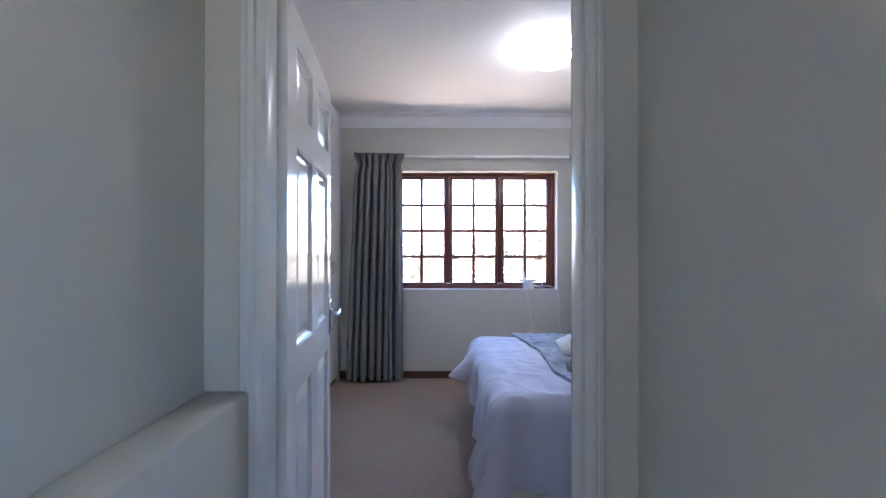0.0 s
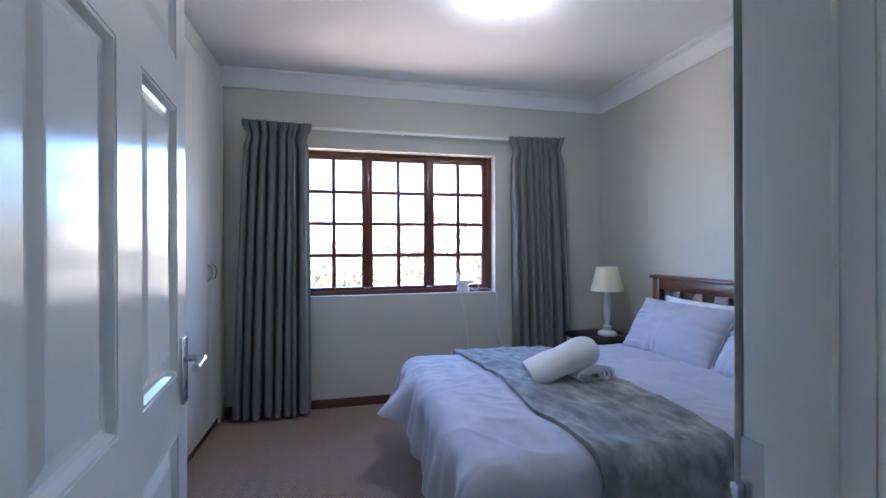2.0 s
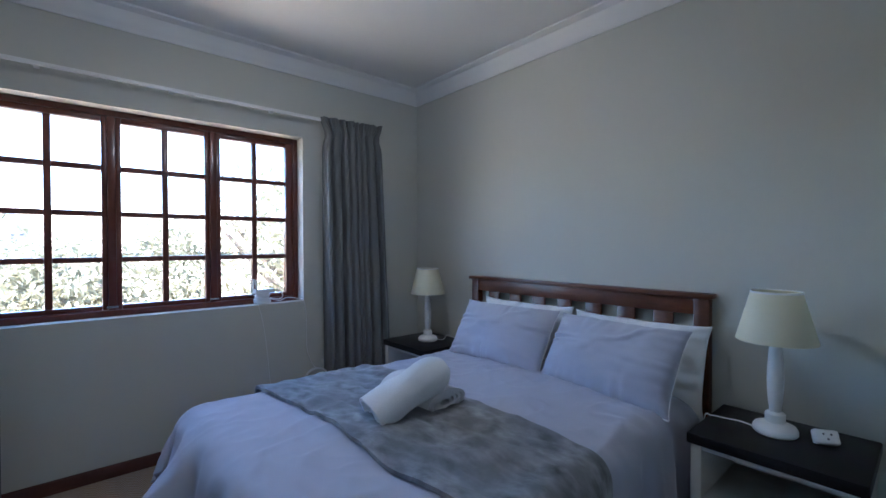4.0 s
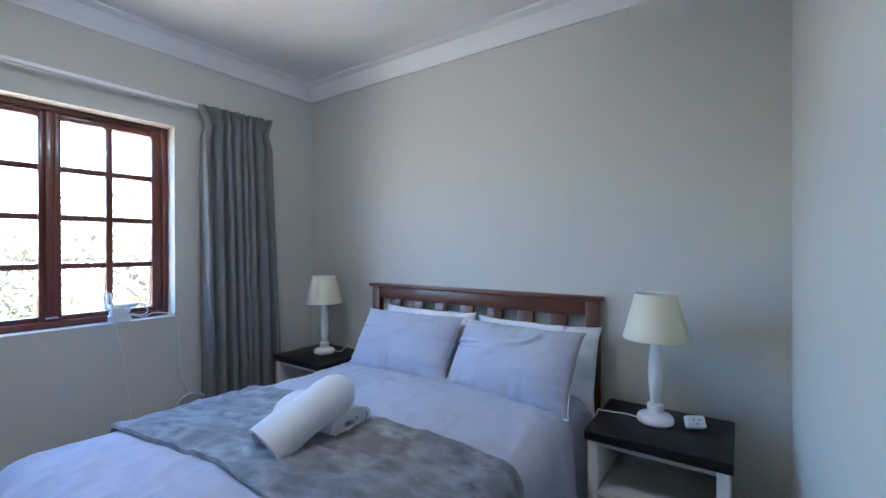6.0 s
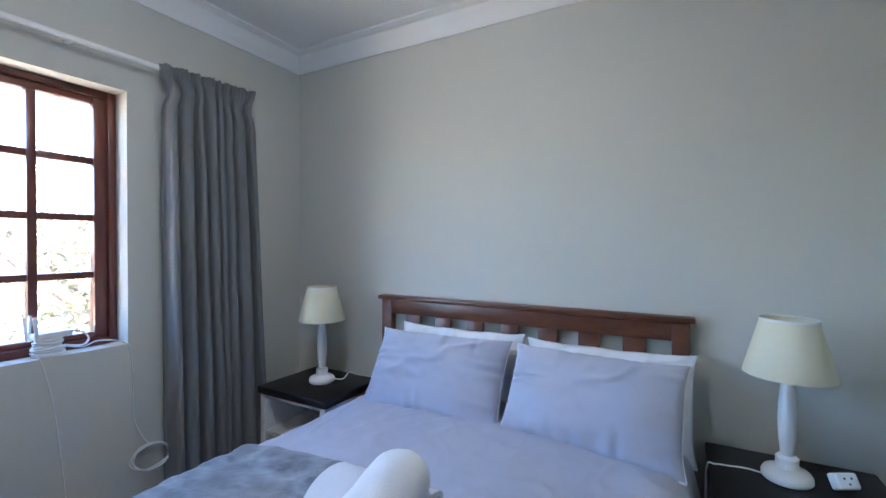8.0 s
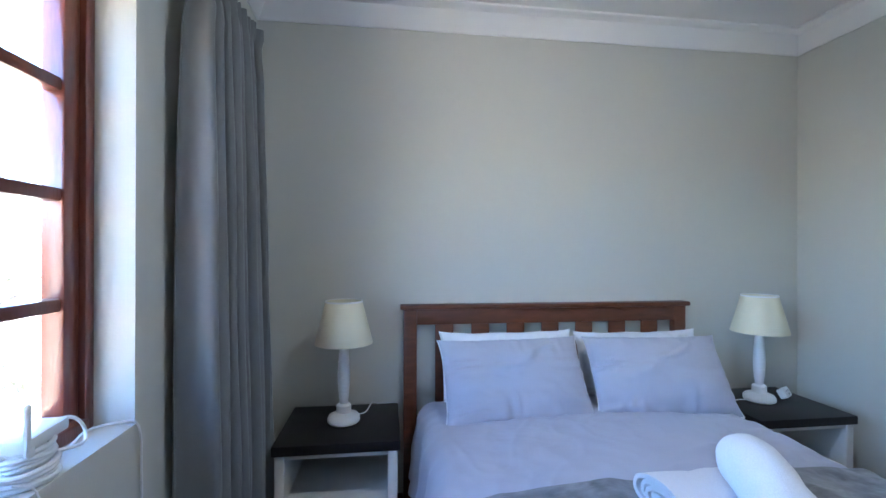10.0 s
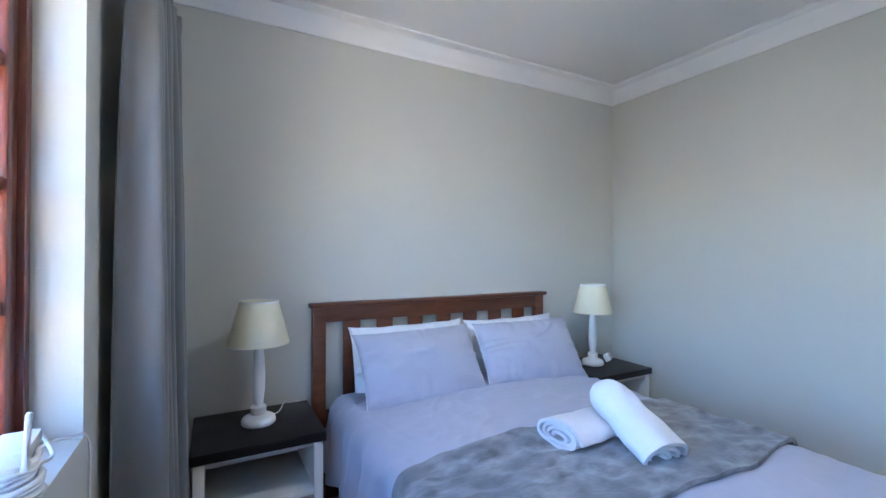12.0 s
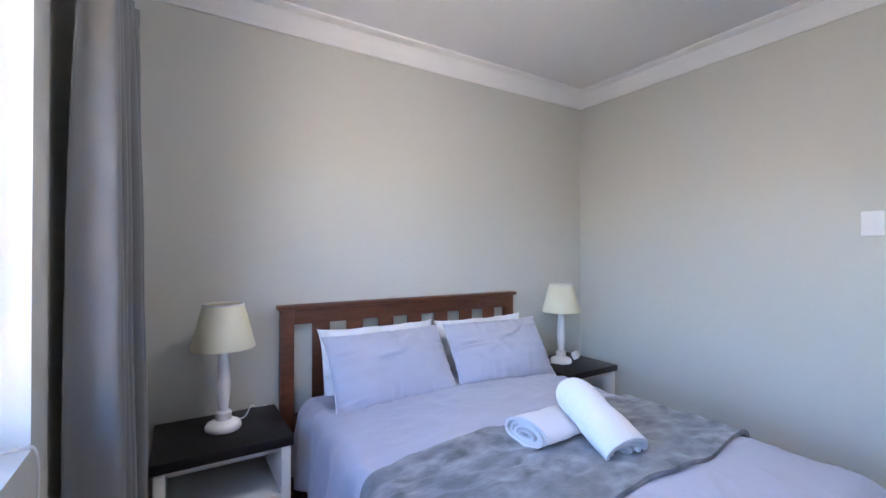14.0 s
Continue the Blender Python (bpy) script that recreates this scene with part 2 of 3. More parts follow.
fl = box(-T, YH, -0.2, XE + T, YN + T, 0.0)
box(0.94, -1.72, -0.2, HX + 0.12, YH, 0.0, bm=fl)
thing("floor", fl, M["carpet"], "beige textured loop-pile carpet covering the floor", "floor", kind="structure")
ce = box(-T, YH, ZC, XE + T, YN + T, ZC + 0.2)
box(0.94, -1.72, ZC, HX + 0.12, YH, ZC + 0.2, bm=ce)
thing("ceiling", ce, M["ceiling"], "white painted plaster ceiling", "ceiling", kind="structure")
thing("wall_east", box(XE, YS - 0.12, 0, XE + T, YN + T, ZC), M["wall"], "off-white painted plaster wall behind the bed", "wall", kind="structure")
nw = box(XW - T, YN, 0, WX0, YN + T, ZC)
box(WX1, YN, 0, XE, YN + T, ZC, bm=nw)
box(WX0, YN, 0, WX1, YN + T, WZ0, bm=nw)
box(WX0, YN, WZ1, WX1, YN + T, ZC, bm=nw)
thing("wall_north", nw, M["wall"], "off-white painted plaster wall with the window opening", "wall", kind="structure", smooth=False)
thing("wall_west", box(XW - T, YS - 0.12, 0, XW, YN, ZC), M["wall"], "off-white painted wall behind the wardrobe", "wall", kind="structure")
sw = box(XW, YH, 0, DX0, YS, ZC)
box(DX1, YH, 0, XE, YS, ZC, bm=sw)
box(DX0, YH, DZ, DX1, YS, ZC, bm=sw)
thing("wall_south", sw, M["wall"], "off-white painted plaster wall with the doorway", "wall", kind="structure", smooth=False)

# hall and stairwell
# the gap at y -1.35..-0.5 is invented, out of view, to brighten the passage
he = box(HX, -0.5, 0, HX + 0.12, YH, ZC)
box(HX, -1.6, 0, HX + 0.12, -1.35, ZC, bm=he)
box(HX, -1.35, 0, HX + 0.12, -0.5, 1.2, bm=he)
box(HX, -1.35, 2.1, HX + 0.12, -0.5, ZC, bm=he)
thing("hall_wall_east", he, M["wall"], "plain off-white painted passage wall with an added unseen opening for daylight", "wall", kind="structure", smooth=False)
thing("hall_wall_south", box(0.8, -1.72, 0, HX + 0.12, -1.6, ZC), M["wall"], "plain off-white wall closing the passage", "wall", kind="structure")
thing("hall_wall_west", box(0.94, -1.6, 0, 1.09, YH, ZC), M["wall"], "plain off-white painted passage wall above a ledge", "wall", kind="structure")
thing("hall_ledge", box(1.09, -1.6, 0, 1.208, YH, 0.957, bevel=0.006), M["wall"], "off-white plastered ledge along the passage wall", "ledge", kind="structure")

# cornice
prof = [(0, 2.575), (0.010, 2.575), (0.014, 2.588), (0.026, 2.602), (0.038, 2.630), (0.063, 2.671), (0.080, 2.675), (0.088, 2.683), (0.100, 2.688), (0.100, ZC), (0, ZC)]
thing("cornice", extrude_profile(prof, [(WARD, YN, 0, -1), (XE, YN, -1, -1), (XE, YS, -1, 1), (WARD, YS, 0, 1)]), M["cornice"], "white moulded plaster cornice round the ceiling", "cornice", kind="structure")

# skirting
sk = [(0, 0.0), (0.016, 0.0), (0.016, 0.058), (0.010, 0.068), (0, 0.07)]
thing("baseboard", extrude_profile(sk, [(WARD, YN, 0, -1), (XE, YN, -1, -1), (XE, YS, -1, 1), (2.17, YS, 0, 1)]), M["skirting"], "dark stained wooden skirting board", "skirting", kind="structure")


# ---- window ----
def window():
    win = thing("window_1", None, None, "red-brown stained wooden cottage-pane window with three lights", "window", kind="structure")
    y0, y1 = 5.25, 5.334
    fz0, fz1 = WZ0, WZ1
    m = M["window_wood"]
    fr = 0.034
    part("window_frame", box(WX0, y0, fz0, WX0 + fr, y1, fz1, 0.004), m, win)
    part("window_frame", box(WX1 - fr, y0, fz0, WX1, y1, fz1, 0.004), m, win)
    part("window_frame", box(WX0 + fr, y0, fz1 - fr, WX1 - fr, y1, fz1, 0.004), m, win)
    part("window_frame", box(WX0 + fr, y0 - 0.012, fz0, WX1 - fr, y1, fz0 + 0.036, 0.006), m, win)
    lights = ((1.246, 1.713), (1.808, 2.256), (2.353, 2.797))
    for a, b in zip(lights, lights[1:]):
        c = (a[1] + b[0]) / 2
        part("mullion", box(c - 0.02, y0, fz0 + 0.036, c + 0.02, y1, fz1 - fr, 0.005), m, win)
    gz0, gz1 = 0.976, 2.062
    for gx0, gx1 in lights:
        sash = new("sash")
        sash.parent = win
        xl = WX0 + fr if gx0 == lights[0][0] else gx0 - 0.0275
        xr = WX1 - fr if gx1 == lights[2][1] else gx1 + 0.0275
        ys0, ys1 = y0 + 0.014, y1 - 0.016
        part("sash_frame", box(xl, ys0, gz0 - 0.028, gx0, ys1, gz1 + 0.034, 0.006), m, sash)
        part("sash_frame", box(gx1, ys0, gz0 - 0.028, xr, ys1, gz1 + 0.034, 0.006), m, sash)
        part("sash_frame", box(gx0, ys0, gz1, gx1, ys1, gz1 + 0.034, 0.006), m, sash)
        part("sash_frame", box(gx0, ys0, gz0 - 0.028, gx1, ys1, gz0, 0.006), m, sash)
        cx = (gx0 + gx1) / 2
        part("glazing_bar", box(cx - 0.017, ys0 + 0.006, gz0, cx + 0.017, ys1 - 0.006, gz1, 0.004), m, sash)
        zs = [gz0 + (gz1 - gz0) * k / 4 for k in range(5)]
        for z in zs[1:4]:
            for xa, xb in ((gx0, cx - 0.017), (cx + 0.017, gx1)):
                part("glazing_bar", box(xa, ys0 + 0.006, z - 0.016, xb, ys1 - 0.006, z + 0.016, 0.004), m, sash)
        for i in range(4):
            for xa, xb in ((gx0, cx - 0.017), (cx + 0.017, gx1)):
                p = part("pane", box(xa - 0.003, 5.302, zs[i] + 0.008, xb + 0.003, 5.306, zs[i + 1] - 0.008), M["glass"], sash)
                p.visible_shadow = False
    for x in (2.305, 1.760):
        part("window_stay", box(x - 0.03, y0 - 0.012, fz0 + 0.05, x + 0.028, y0 + 0.004, fz0 + 0.062, 0.002), M["chrome"], win)
    return win


window()


# ---- curtains and track ----
def curtain(x0, x1, bx0, bx1, ya, yb, seed):
    """Pencil-pleated curtain: x0..x1 at the heading, bx0..bx1 at the hem, its line running from ya to yb off the wall."""
    rnd = random.Random(seed)
    k = 8
    edge = [0.0]
    for _ in range(k):
        edge.append(edge[-1] + rnd.uniform(0.45, 1.75))
    edge = [e / edge[-1] for e in edge]
    amps = [rnd.uniform(0.6, 1.25) for _ in range(k)]
    drift = [rnd.uniform(-0.05, 0.05) for _ in range(k + 1)]
    drift[0] = drift[-1] = 0.0

    def fn(u, v):
        z = 0.035 + v * (2.285 - 0.035)
        a = bx0 + (x0 - bx0) * v ** 1.2
        b = bx1 + (x1 - bx1) * v ** 1.2
        es = [e + d * (1 - v) for e, d in zip(edge, drift)]
        i = max(j for j in range(k) if es[j] <= u + 1e-9 or j == 0)
        f = (u - es[i]) / (es[i + 1] - es[i])
        head = min(1.0, max(0.0, (v - 0.955) / 0.03))
        s = -math.cos(2 * math.pi * f)
        s = math.copysign(abs(s) ** 0.75, s)
        amp = (0.024 + 0.044 * (1 - v) ** 0.45) * amps[i] * (1 - 0.5 * head)
        fine = 0.010 * math.sin(2 * math.pi * 26 * u) * head + 0.006 * noise.noise(Vector((u * 18, v * 4, seed + 4)))
        roll = 0.010 * noise.noise(Vector((u * 9, v * 3, seed)))
        x = a + (b - a) * (u + 0.018 * math.sin(4 * math.pi * f) * (1 - head))
        zone = min(1.0, max(0.0, (v - 0.80) / 0.12))
        y = ya + (yb + 0.03 * v - ya) * u - amp * s + fine + roll - 0.004 * zone - 0.010 * head * (0.5 + 0.5 * math.sin(u * 40))
        neck = math.exp(-((v - 0.945) / 0.025) ** 2)
        x += (0.5 - u) * 0.05 * neck - (0.5 - u) * 0.04 * head
        z += 0.007 * noise.noise(Vector((u * 25, 0, seed))) * head + (0.006 * math.sin(u * 31) if v == 0 else 0)
        return (x, min(y, 5.138), z)

    ob = thing("curtain", sheet(220, 48, fn), M["curtain"], "grey pencil-pleated cloth curtain drawn to the side", "curtain", "window curtains")
    solid(ob, 0.004)
    return ob


curtain(0.835, 1.30, 0.735, 1.305, 4.995, 5.01, 3)
curtain(3.008, 3.472, 3.035, 3.53, 5.058, 4.985, 8)
track = thing("curtain_track", box(0.82, 5.066, 2.258, 3.50, 5.090, 2.278, 0.004), M["cornice"], "white curtain track fixed above the window", "curtain track")
for x in (1.45, 2.05, 2.65):
    part("bracket", box(x - 0.012, 5.092, 2.260, x + 0.012, YN, 2.276, 0.003), M["plastic"], track)


# ---- door ----
def door():
    L, H, TH = 0.768, 2.025, 0.045
    d = thing("door_1", None, None, "white glossy six-panel door standing open into the bedroom", "door", kind="structure")
    ux, uy = 1.189 - 1.271, 2.676 - 1.900
    ang = math.degrees(math.atan2(uy, ux))
    d.matrix_world = pose(1.2697, 1.914, 0.008, 0, 0, ang)
    # local: x along the leaf, y to the face turned away from the passage side, z up; visible face at y = 0
    cols = ((0.11, 0.346), (0.453, 0.69))
    rws = ((0.20, 0.88), (1.012, 1.618), (1.725, 1.92))
    xs = [0, cols[0][0], cols[0][1], cols[1][0], cols[1][1], L]
    bm = bmesh.new()
    zs = [0]
    for a, b in rws:
        zs += [a, b]
    zs.append(H)
    for i in range(5):
        for j in range(len(zs) - 1):
            hole = i in (1, 3) and j in (1, 3, 5)
            if not hole:
                box(xs[i], 0, zs[j], xs[i + 1], TH, zs[j + 1], bm=bm)
    bmesh.ops.remove_doubles(bm, verts=bm.verts, dist=1e-5)
    part("leaf", bm, M["gloss"], d, smooth=False)
    for a, b in cols:
        for c, e in rws:
            p = bmesh.new()
            # moulded panel: stepped rim falling in, then a raised field
            rings = ((0.0, 0.002), (0.008, 0.001), (0.016, 0.012), (0.024, 0.014), (0.05, 0.006), (0.055, 0.0055))
            for side in (0, 1):
                prev = None
                for o, dep in rings:
                    y = dep if side == 0 else TH - dep
                    q = [p.verts.new((x, y, z)) for x, z in ((a + o, c + o), (b - o, c + o), (b - o, e - o), (a + o, e - o))]
                    if prev:
                        for k in range(4):
                            p.faces.new((prev[k], prev[(k + 1) % 4], q[(k + 1) % 4], q[k]))
                    prev = q
                p.faces.new(prev)
            part("panel", p, M["gloss"], d, smooth=False)
    for side in (0, 1):
        s = -1 if side == 0 else 1
        y = 0 if side == 0 else TH
        h = part("door_handle", box(L - 0.058, y - 0.008 if side == 0 else y, 0.935, L - 0.020, y if side == 0 else y + 0.008, 1.09, 0.003), M["chrome"], d, "chrome lever handle on a long plate")
        lever = sweep(curve_points([(L - 0.039, y, 1.04), (L - 0.039, y + s * 0.025, 1.04), (L - 0.044, y + s * 0.042, 1.04), (L - 0.065, y + s * 0.046, 1.038), (L - 0.115, y + s * 0.042, 1.032)]), 0.009, 10)
        part("lever", lever, M["chrome"], h)
        part("keyhole", box(L - 0.042, y + s * 0.0085 - 0.001, 0.965, L - 0.036, y + s * 0.0085 + 0.001, 0.99), M["plastic_grey"], h)
    for z in (0.25, 1.78):
        part("hinge", lathe([(0.007, z), (0.007, z + 0.1)], 12), M["chrome"], d, at=pose(-0.006, TH + 0.002, 0))
    part("lock_plate", box(L, 0.01, 0.9, L + 0.002, 0.032, 1.06), M["chrome"], d)
    return d


door()


ROOM = [(0, 0), (0, 0.008), (0.006, 0.012), (0.020, 0.010), (0.038, 0.010), (0.044, 0.006), (0.044, 0)]
PASSAGE = [(0, 0), (0, 0.004), (0.005, 0.009), (0.012, 0.010), (0.018, 0.006), (0.026, 0.008), (0.030, 0.004), (0.030, 0)]


def door_frame():
    f = thing("door_frame_1", None, None, "white painted moulded wooden door frame", "door frame", kind="structure")
    m = M["frame_paint"]
    x0, x1, z1 = 1.250, 2.068, 2.04
    part("jamb", box(DX0, YH, 0, x0, 1.893, DZ, 0.003), m, f)
    part("rebate", box(DX0, 1.8935, 0, 1.212, YS, DZ, 0.003), m, f)
    part("jamb", box(x1, YH, 0, DX1, YS - 0.012, DZ, 0.003), m, f)
    part("head", box(x0, YH, z1, x1, YS, DZ, 0.003), m, f)
    part("stop", box(x1 - 0.012, YH + 0.03, 0, x1, YS - 0.05, z1, 0.003), m, f)
    part("stop", box(x0, YH, z1 - 0.012, x1 - 0.012, YS - 0.05, z1, 0.003), m, f)
    # architraves, moulded
    for yy, s in ((YH, -1), (YS, 1)):
        for xa, sx in ((x0 - 0.0015 if s < 0 else 1.2105, -1), (x1 + 0.0015, 1)):
            bm = bmesh.new()
            pr = PASSAGE if s < 0 else ROOM
            if s < 0 and sx < 0:
                pr = [(a * 1.75, b * 1.5) for a, b in pr]
            if s > 0 and sx > 0:
                pr = [(a, b * 0.15) for a, b in pr]
            lo = [bm.verts.new((xa + sx * a, yy + s * (b + 0.0005), 0)) for a, b in pr]
            hi = [bm.verts.new((xa + sx * a, yy + s * (b + 0.0005), z1 + 0.005 + a)) for a, b in pr]
            for i in range(len(pr)):
                k = (i + 1) % len(pr)
                bm.faces.new((lo[i], lo[k], hi[k], hi[i]))
            bm.faces.new(lo)
            bm.faces.new(hi)
            part("architrave", bm, m, f, smooth=False)
        bm = bmesh.new()
        pr = PASSAGE if s < 0 else ROOM
        lo = [bm.verts.new(((x0 if s < 0 else 1.212) - 0.0015 - a, yy + s * (b + 0.0005), z1 + 0.005 + a)) for a, b in pr]
        hi = [bm.verts.new((x1 + 0.0015 + a, yy + s * (b + 0.0005), z1 + 0.005 + a)) for a, b in pr]
        for i in range(len(pr)):
            k = (i + 1) % len(pr)
            bm.faces.new((lo[i], lo[k], hi[k], hi[i]))
        bm.faces.new(lo)
        bm.faces.new(hi)
        part("architrave", bm, m, f, smooth=False)
    sp = part("strike_plate", box(x1 - 0.0025, YS - 0.046, 0.90, x1, YS - 0.012, 1.06), M["chrome"], f, "metal strike plate")
    part("strike_lip", box(x1 - 0.016, YS - 0.018, 0.965, x1 - 0.0025, YS - 0.006, 1.0, 0.003), M["chrome"], sp)


door_frame()


# ---- wardrobe ----
def wardrobe():
    edges = [YS + 0.02, 2.79, 3.29, 3.79, 4.285, 4.78, 5.03]
    w = thing("wardrobe", None, None, "white built-in wardrobe with plain doors up to the ceiling", "wardrobe")
    part("body", box(XW + 0.002, YS + 0.002, 0.0, WARD - 0.024, YN - 0.002, ZC - 0.002), M["melamine"], w)
    part("plinth", box(WARD - 0.024, YS + 0.004, 0.0, WARD - 0.018, YN - 0.004, 0.06), M["skirting"], w)
    for i, (a, b) in enumerate(zip(edges, edges[1:])):
        for z0, z1 in ((0.064, ZC - 0.13),):
            dr = part("door", box(WARD - 0.018, a + 0.0015, z0, WARD, b - 0.0015, z1, 0.002), M["melamine"], w)
            yh = (b - 0.045 if i % 2 == 0 else a + 0.045)
            yh = a + 0.055 if i == 5 else yh
            pts = curve_points([(WARD, yh, 1.09), (WARD + 0.022, yh, 1.105), (WARD + 0.03, yh, 1.145), (WARD + 0.022, yh, 1.185), (WARD, yh, 1.20)], 6)
            part("handle", sweep(pts, 0.005, 8), M["chrome"], dr, "curved chrome bow handle")
    part("side_filler", box(WARD - 0.018, 5.033, 0.0, WARD, YN - 0.004, ZC - 0.13), M["melamine"], w)
    part("filler", box(WARD - 0.018, YS + 0.004, ZC - 0.127, WARD, YN - 0.004, ZC - 0.002), M["melamine"], w)
    return w


wardrobe()

# ---- ceiling lamp ----
cl = thing("ceiling_light", None, None, "round frosted glass flush ceiling light switched on", "ceiling light")
cl.matrix_world = pose(2.43, 3.65, ZC)
part("base", lathe([(0.11, -0.001), (0.115, -0.03), (0.11, -0.05), (0.06, -0.055)]), M["chrome"], cl)
part("dome", lathe([(0.135, -0.055), (0.140, -0.062), (0.138, -0.075), (0.127, -0.096), (0.103, -0.116), (0.07, -0.131), (0.033, -0.139), (0.004, -0.141)], 48), glow_mat("frosted_glass_lit", (1.0, 0.97, 0.92), 1.8), cl, "glowing frosted glass dome")
for k in range(3):
    a = radians(215 + 120 * k)
    pts = [(math.cos(a) * r, math.sin(a) * r, z) for r, z in ((0.10, -0.035), (0.138, -0.04), (0.152, -0.055), (0.150, -0.08), (0.138, -0.096))]
    part("clip", sweep(pts, 0.006, 6), M["plastic_grey"], cl)

# ---- bed ----
BY0, BY1, BYC = 2.81, 4.28, 3.545
BX0, BX1 = 1.97, 3.88
BTOP = 0.60


def drape(p, q, lift=0.0, seed=0.0, fold=1.0, hem=0.0):
    """Cloth laid over the mattress: (p, q) on the flat cloth to a place in the room."""
    r = 0.10
    x_in, y_lo, y_hi = BX0 + r * 0.6, BY0 + r * 0.6, BY1 - r * 0.6
    ex = max(0.0, x_in - p)
    ey = max(0.0, q - y_hi) - max(0.0, y_lo - q)
    cx, cy = p + ex, q - ey
    d = math.hypot(ex, ey)
    z = BTOP + lift
    wr = 0.007 * noise.noise(Vector((p * 5, q * 5, seed))) + 0.014 * (0.35 - abs(noise.noise(Vector((p * 3 + q * 3, q * 5 - p * 2, seed + 3))))) + 0.009 * (0.3 - abs(noise.noise(Vector((p * 9 - q * 3, q * 4 + p * 3, seed + 9))))) + 0.003 * noise.noise(Vector((p * 16, q * 7, seed + 5)))
    crown = 0.02 * max(0.0, 1 - ((q - BYC) / 0.67) ** 2) * min(1.0, max(0.0, (p - x_in) / 0.25))
    if d < 1e-6:
        return Vector((p, q, z + wr + crown))
    dx, dy = -ex / d, ey / d
    arc = math.pi * r / 2
    if d < arc:
        h, v = r * math.sin(d / r), r * (1 - math.cos(d / r))
    else:
        rest = d - arc
        h, v = r + rest * 0.10, r + rest * 0.985
    drop = max(0.0, d - 0.06)
    along = (q if abs(dx) > abs(dy) else p) + math.atan2(dx, dy) * 0.35
    corner = abs(dx * dy) * 2
    f = 0.020 * math.sin(along * 17 + 1.7 * math.sin(along * 5 + seed)) + 0.012 * math.sin(along * 43 + seed) + 0.014 * noise.noise(Vector((p * 8, q * 8, seed + 7)))
    h += lift + fold * f * min(1.0, drop / 0.25) + corner * 0.10 * min(1.0, drop / 0.3)
    z = max(BTOP + lift - v, hem)
    return Vector((cx + dx * h, cy + dy * h, z + wr))


def bed():
    b = thing("bed", None, None, "double bed with brown slatted wooden headboard and lilac-grey bedding", "bed")
    base = part("base", box(BX0 + 0.03, BY0 + 0.02, 0.03, BX1 - 0.02, BY1 - 0.02, 0.30, 0.012), M["base_cloth"], b, "cream cloth bed base")
    for x in (BX0 + 0.12, BX1 - 0.2):
        for y in (BY0 + 0.1, BY1 - 0.1):
            part("leg", lathe([(0.025, 0.0), (0.028, 0.03)], 12), M["plastic_grey"], b, at=pose(x, y, 0))
    part("mattress", box(BX0 + 0.02, BY0 + 0.01, 0.30, BX1 - 0.01, BY1 - 0.01, 0.575, 0.05, 4), M["mattress"], b, "grey covered mattress")
    hb = new("headboard")
    hb.parent = b
    m = M["headboard"]
    x0, x1 = 3.900, 3.948
    ya, yb = 2.769, 4.390
    part("cap", box(x0 - 0.018, ya - 0.018, 1.068, x1 + 0.004, yb + 0.018, 1.092, 0.006), m, hb)
    for y in (ya, yb - 0.07):
        part("post", box(x0, y, 0.0, x1, y + 0.07, 1.068, 0.004), m, hb)
    part("rail", box(x0 + 0.004, ya + 0.07, 0.985, x0 + 0.029, yb - 0.07, 1.068, 0.003), m, hb)
    part("rail", box(x0 + 0.004, ya + 0.07, 0.40, x0 + 0.029, yb - 0.07, 0.50, 0.003), m, hb)
    w = (yb - ya - 0.14) / 15
    for k in range(7):
        y = ya + 0.07 + w * (2 * k + 1)
        part("slat", box(x0 + 0.010, y, 0.5, x0 + 0.023, y + w, 0.985, 0.002), m, hb)
    return b


bed()
P0, P1 = BX0 - 0.40, 3.80
Q0, Q1 = BY0 - 0.42, BY1 + 0.36


def duvet_fn(u, v):
    q = Q0 + (Q1 - Q0) * v
    s = min(1.0, max(0.0, (q - 3.45) / 0.5))
    lo = BX0 - 0.34 + 0.11 * s * s * (3 - 2 * s)
    p = lo + (P1 - lo) * u
    c = drape(p, q, 0.0, 2.0, 1.0, 0.03)
    crease = 0.3 - abs(noise.noise(Vector((p * 6 + q * 7, q * 3 - p * 5, 21.0))))
    c.z += 0.013 * max(0.0, crease) * max(0.0, 0.4 + noise.noise(Vector((p * 2, q * 2, 4.0)))) + 0.006 * noise.noise(Vector((p * 22 + q * 9, q * 6, 13.0))) * max(0.0, noise.noise(Vector((p * 2.5, q * 2.5, 17.0))))
    # long soft creases pulled between the throw, the pillows and the sides
    pull = 1 - abs(noise.noise(Vector((p * 2.2 + q * 5.5, q * 1.4 - p * 3.4, 33.0))))
    c.z += 0.050 * max(0.0, pull - 0.86) * (0.4 + max(0.0, noise.noise(Vector((p * 1.7, q * 1.7, 40.0)))) * 2.2)
    pull = 1 - abs(noise.noise(Vector((p * 12 - q * 5, q * 5 + p * 3, 52.0))))
    c.z += 0.020 * max(0.0, pull - 0.80) * max(0.0, 0.15 + noise.noise(Vector((p * 3.1, q * 3.1, 61.0))))
    out = max(0.0, BX0 - p) / 0.2
    c.x -= 0.13 * math.exp(-((q - 3.97) / 0.13) ** 2) * min(1.3, out) ** 1.5
    return c


dv = thing("duvet", sheet(230, 260, duvet_fn), M["duvet"], "lilac-grey cotton duvet spread over the bed, hanging down the sides", "duvet")
solid(dv, 0.012)
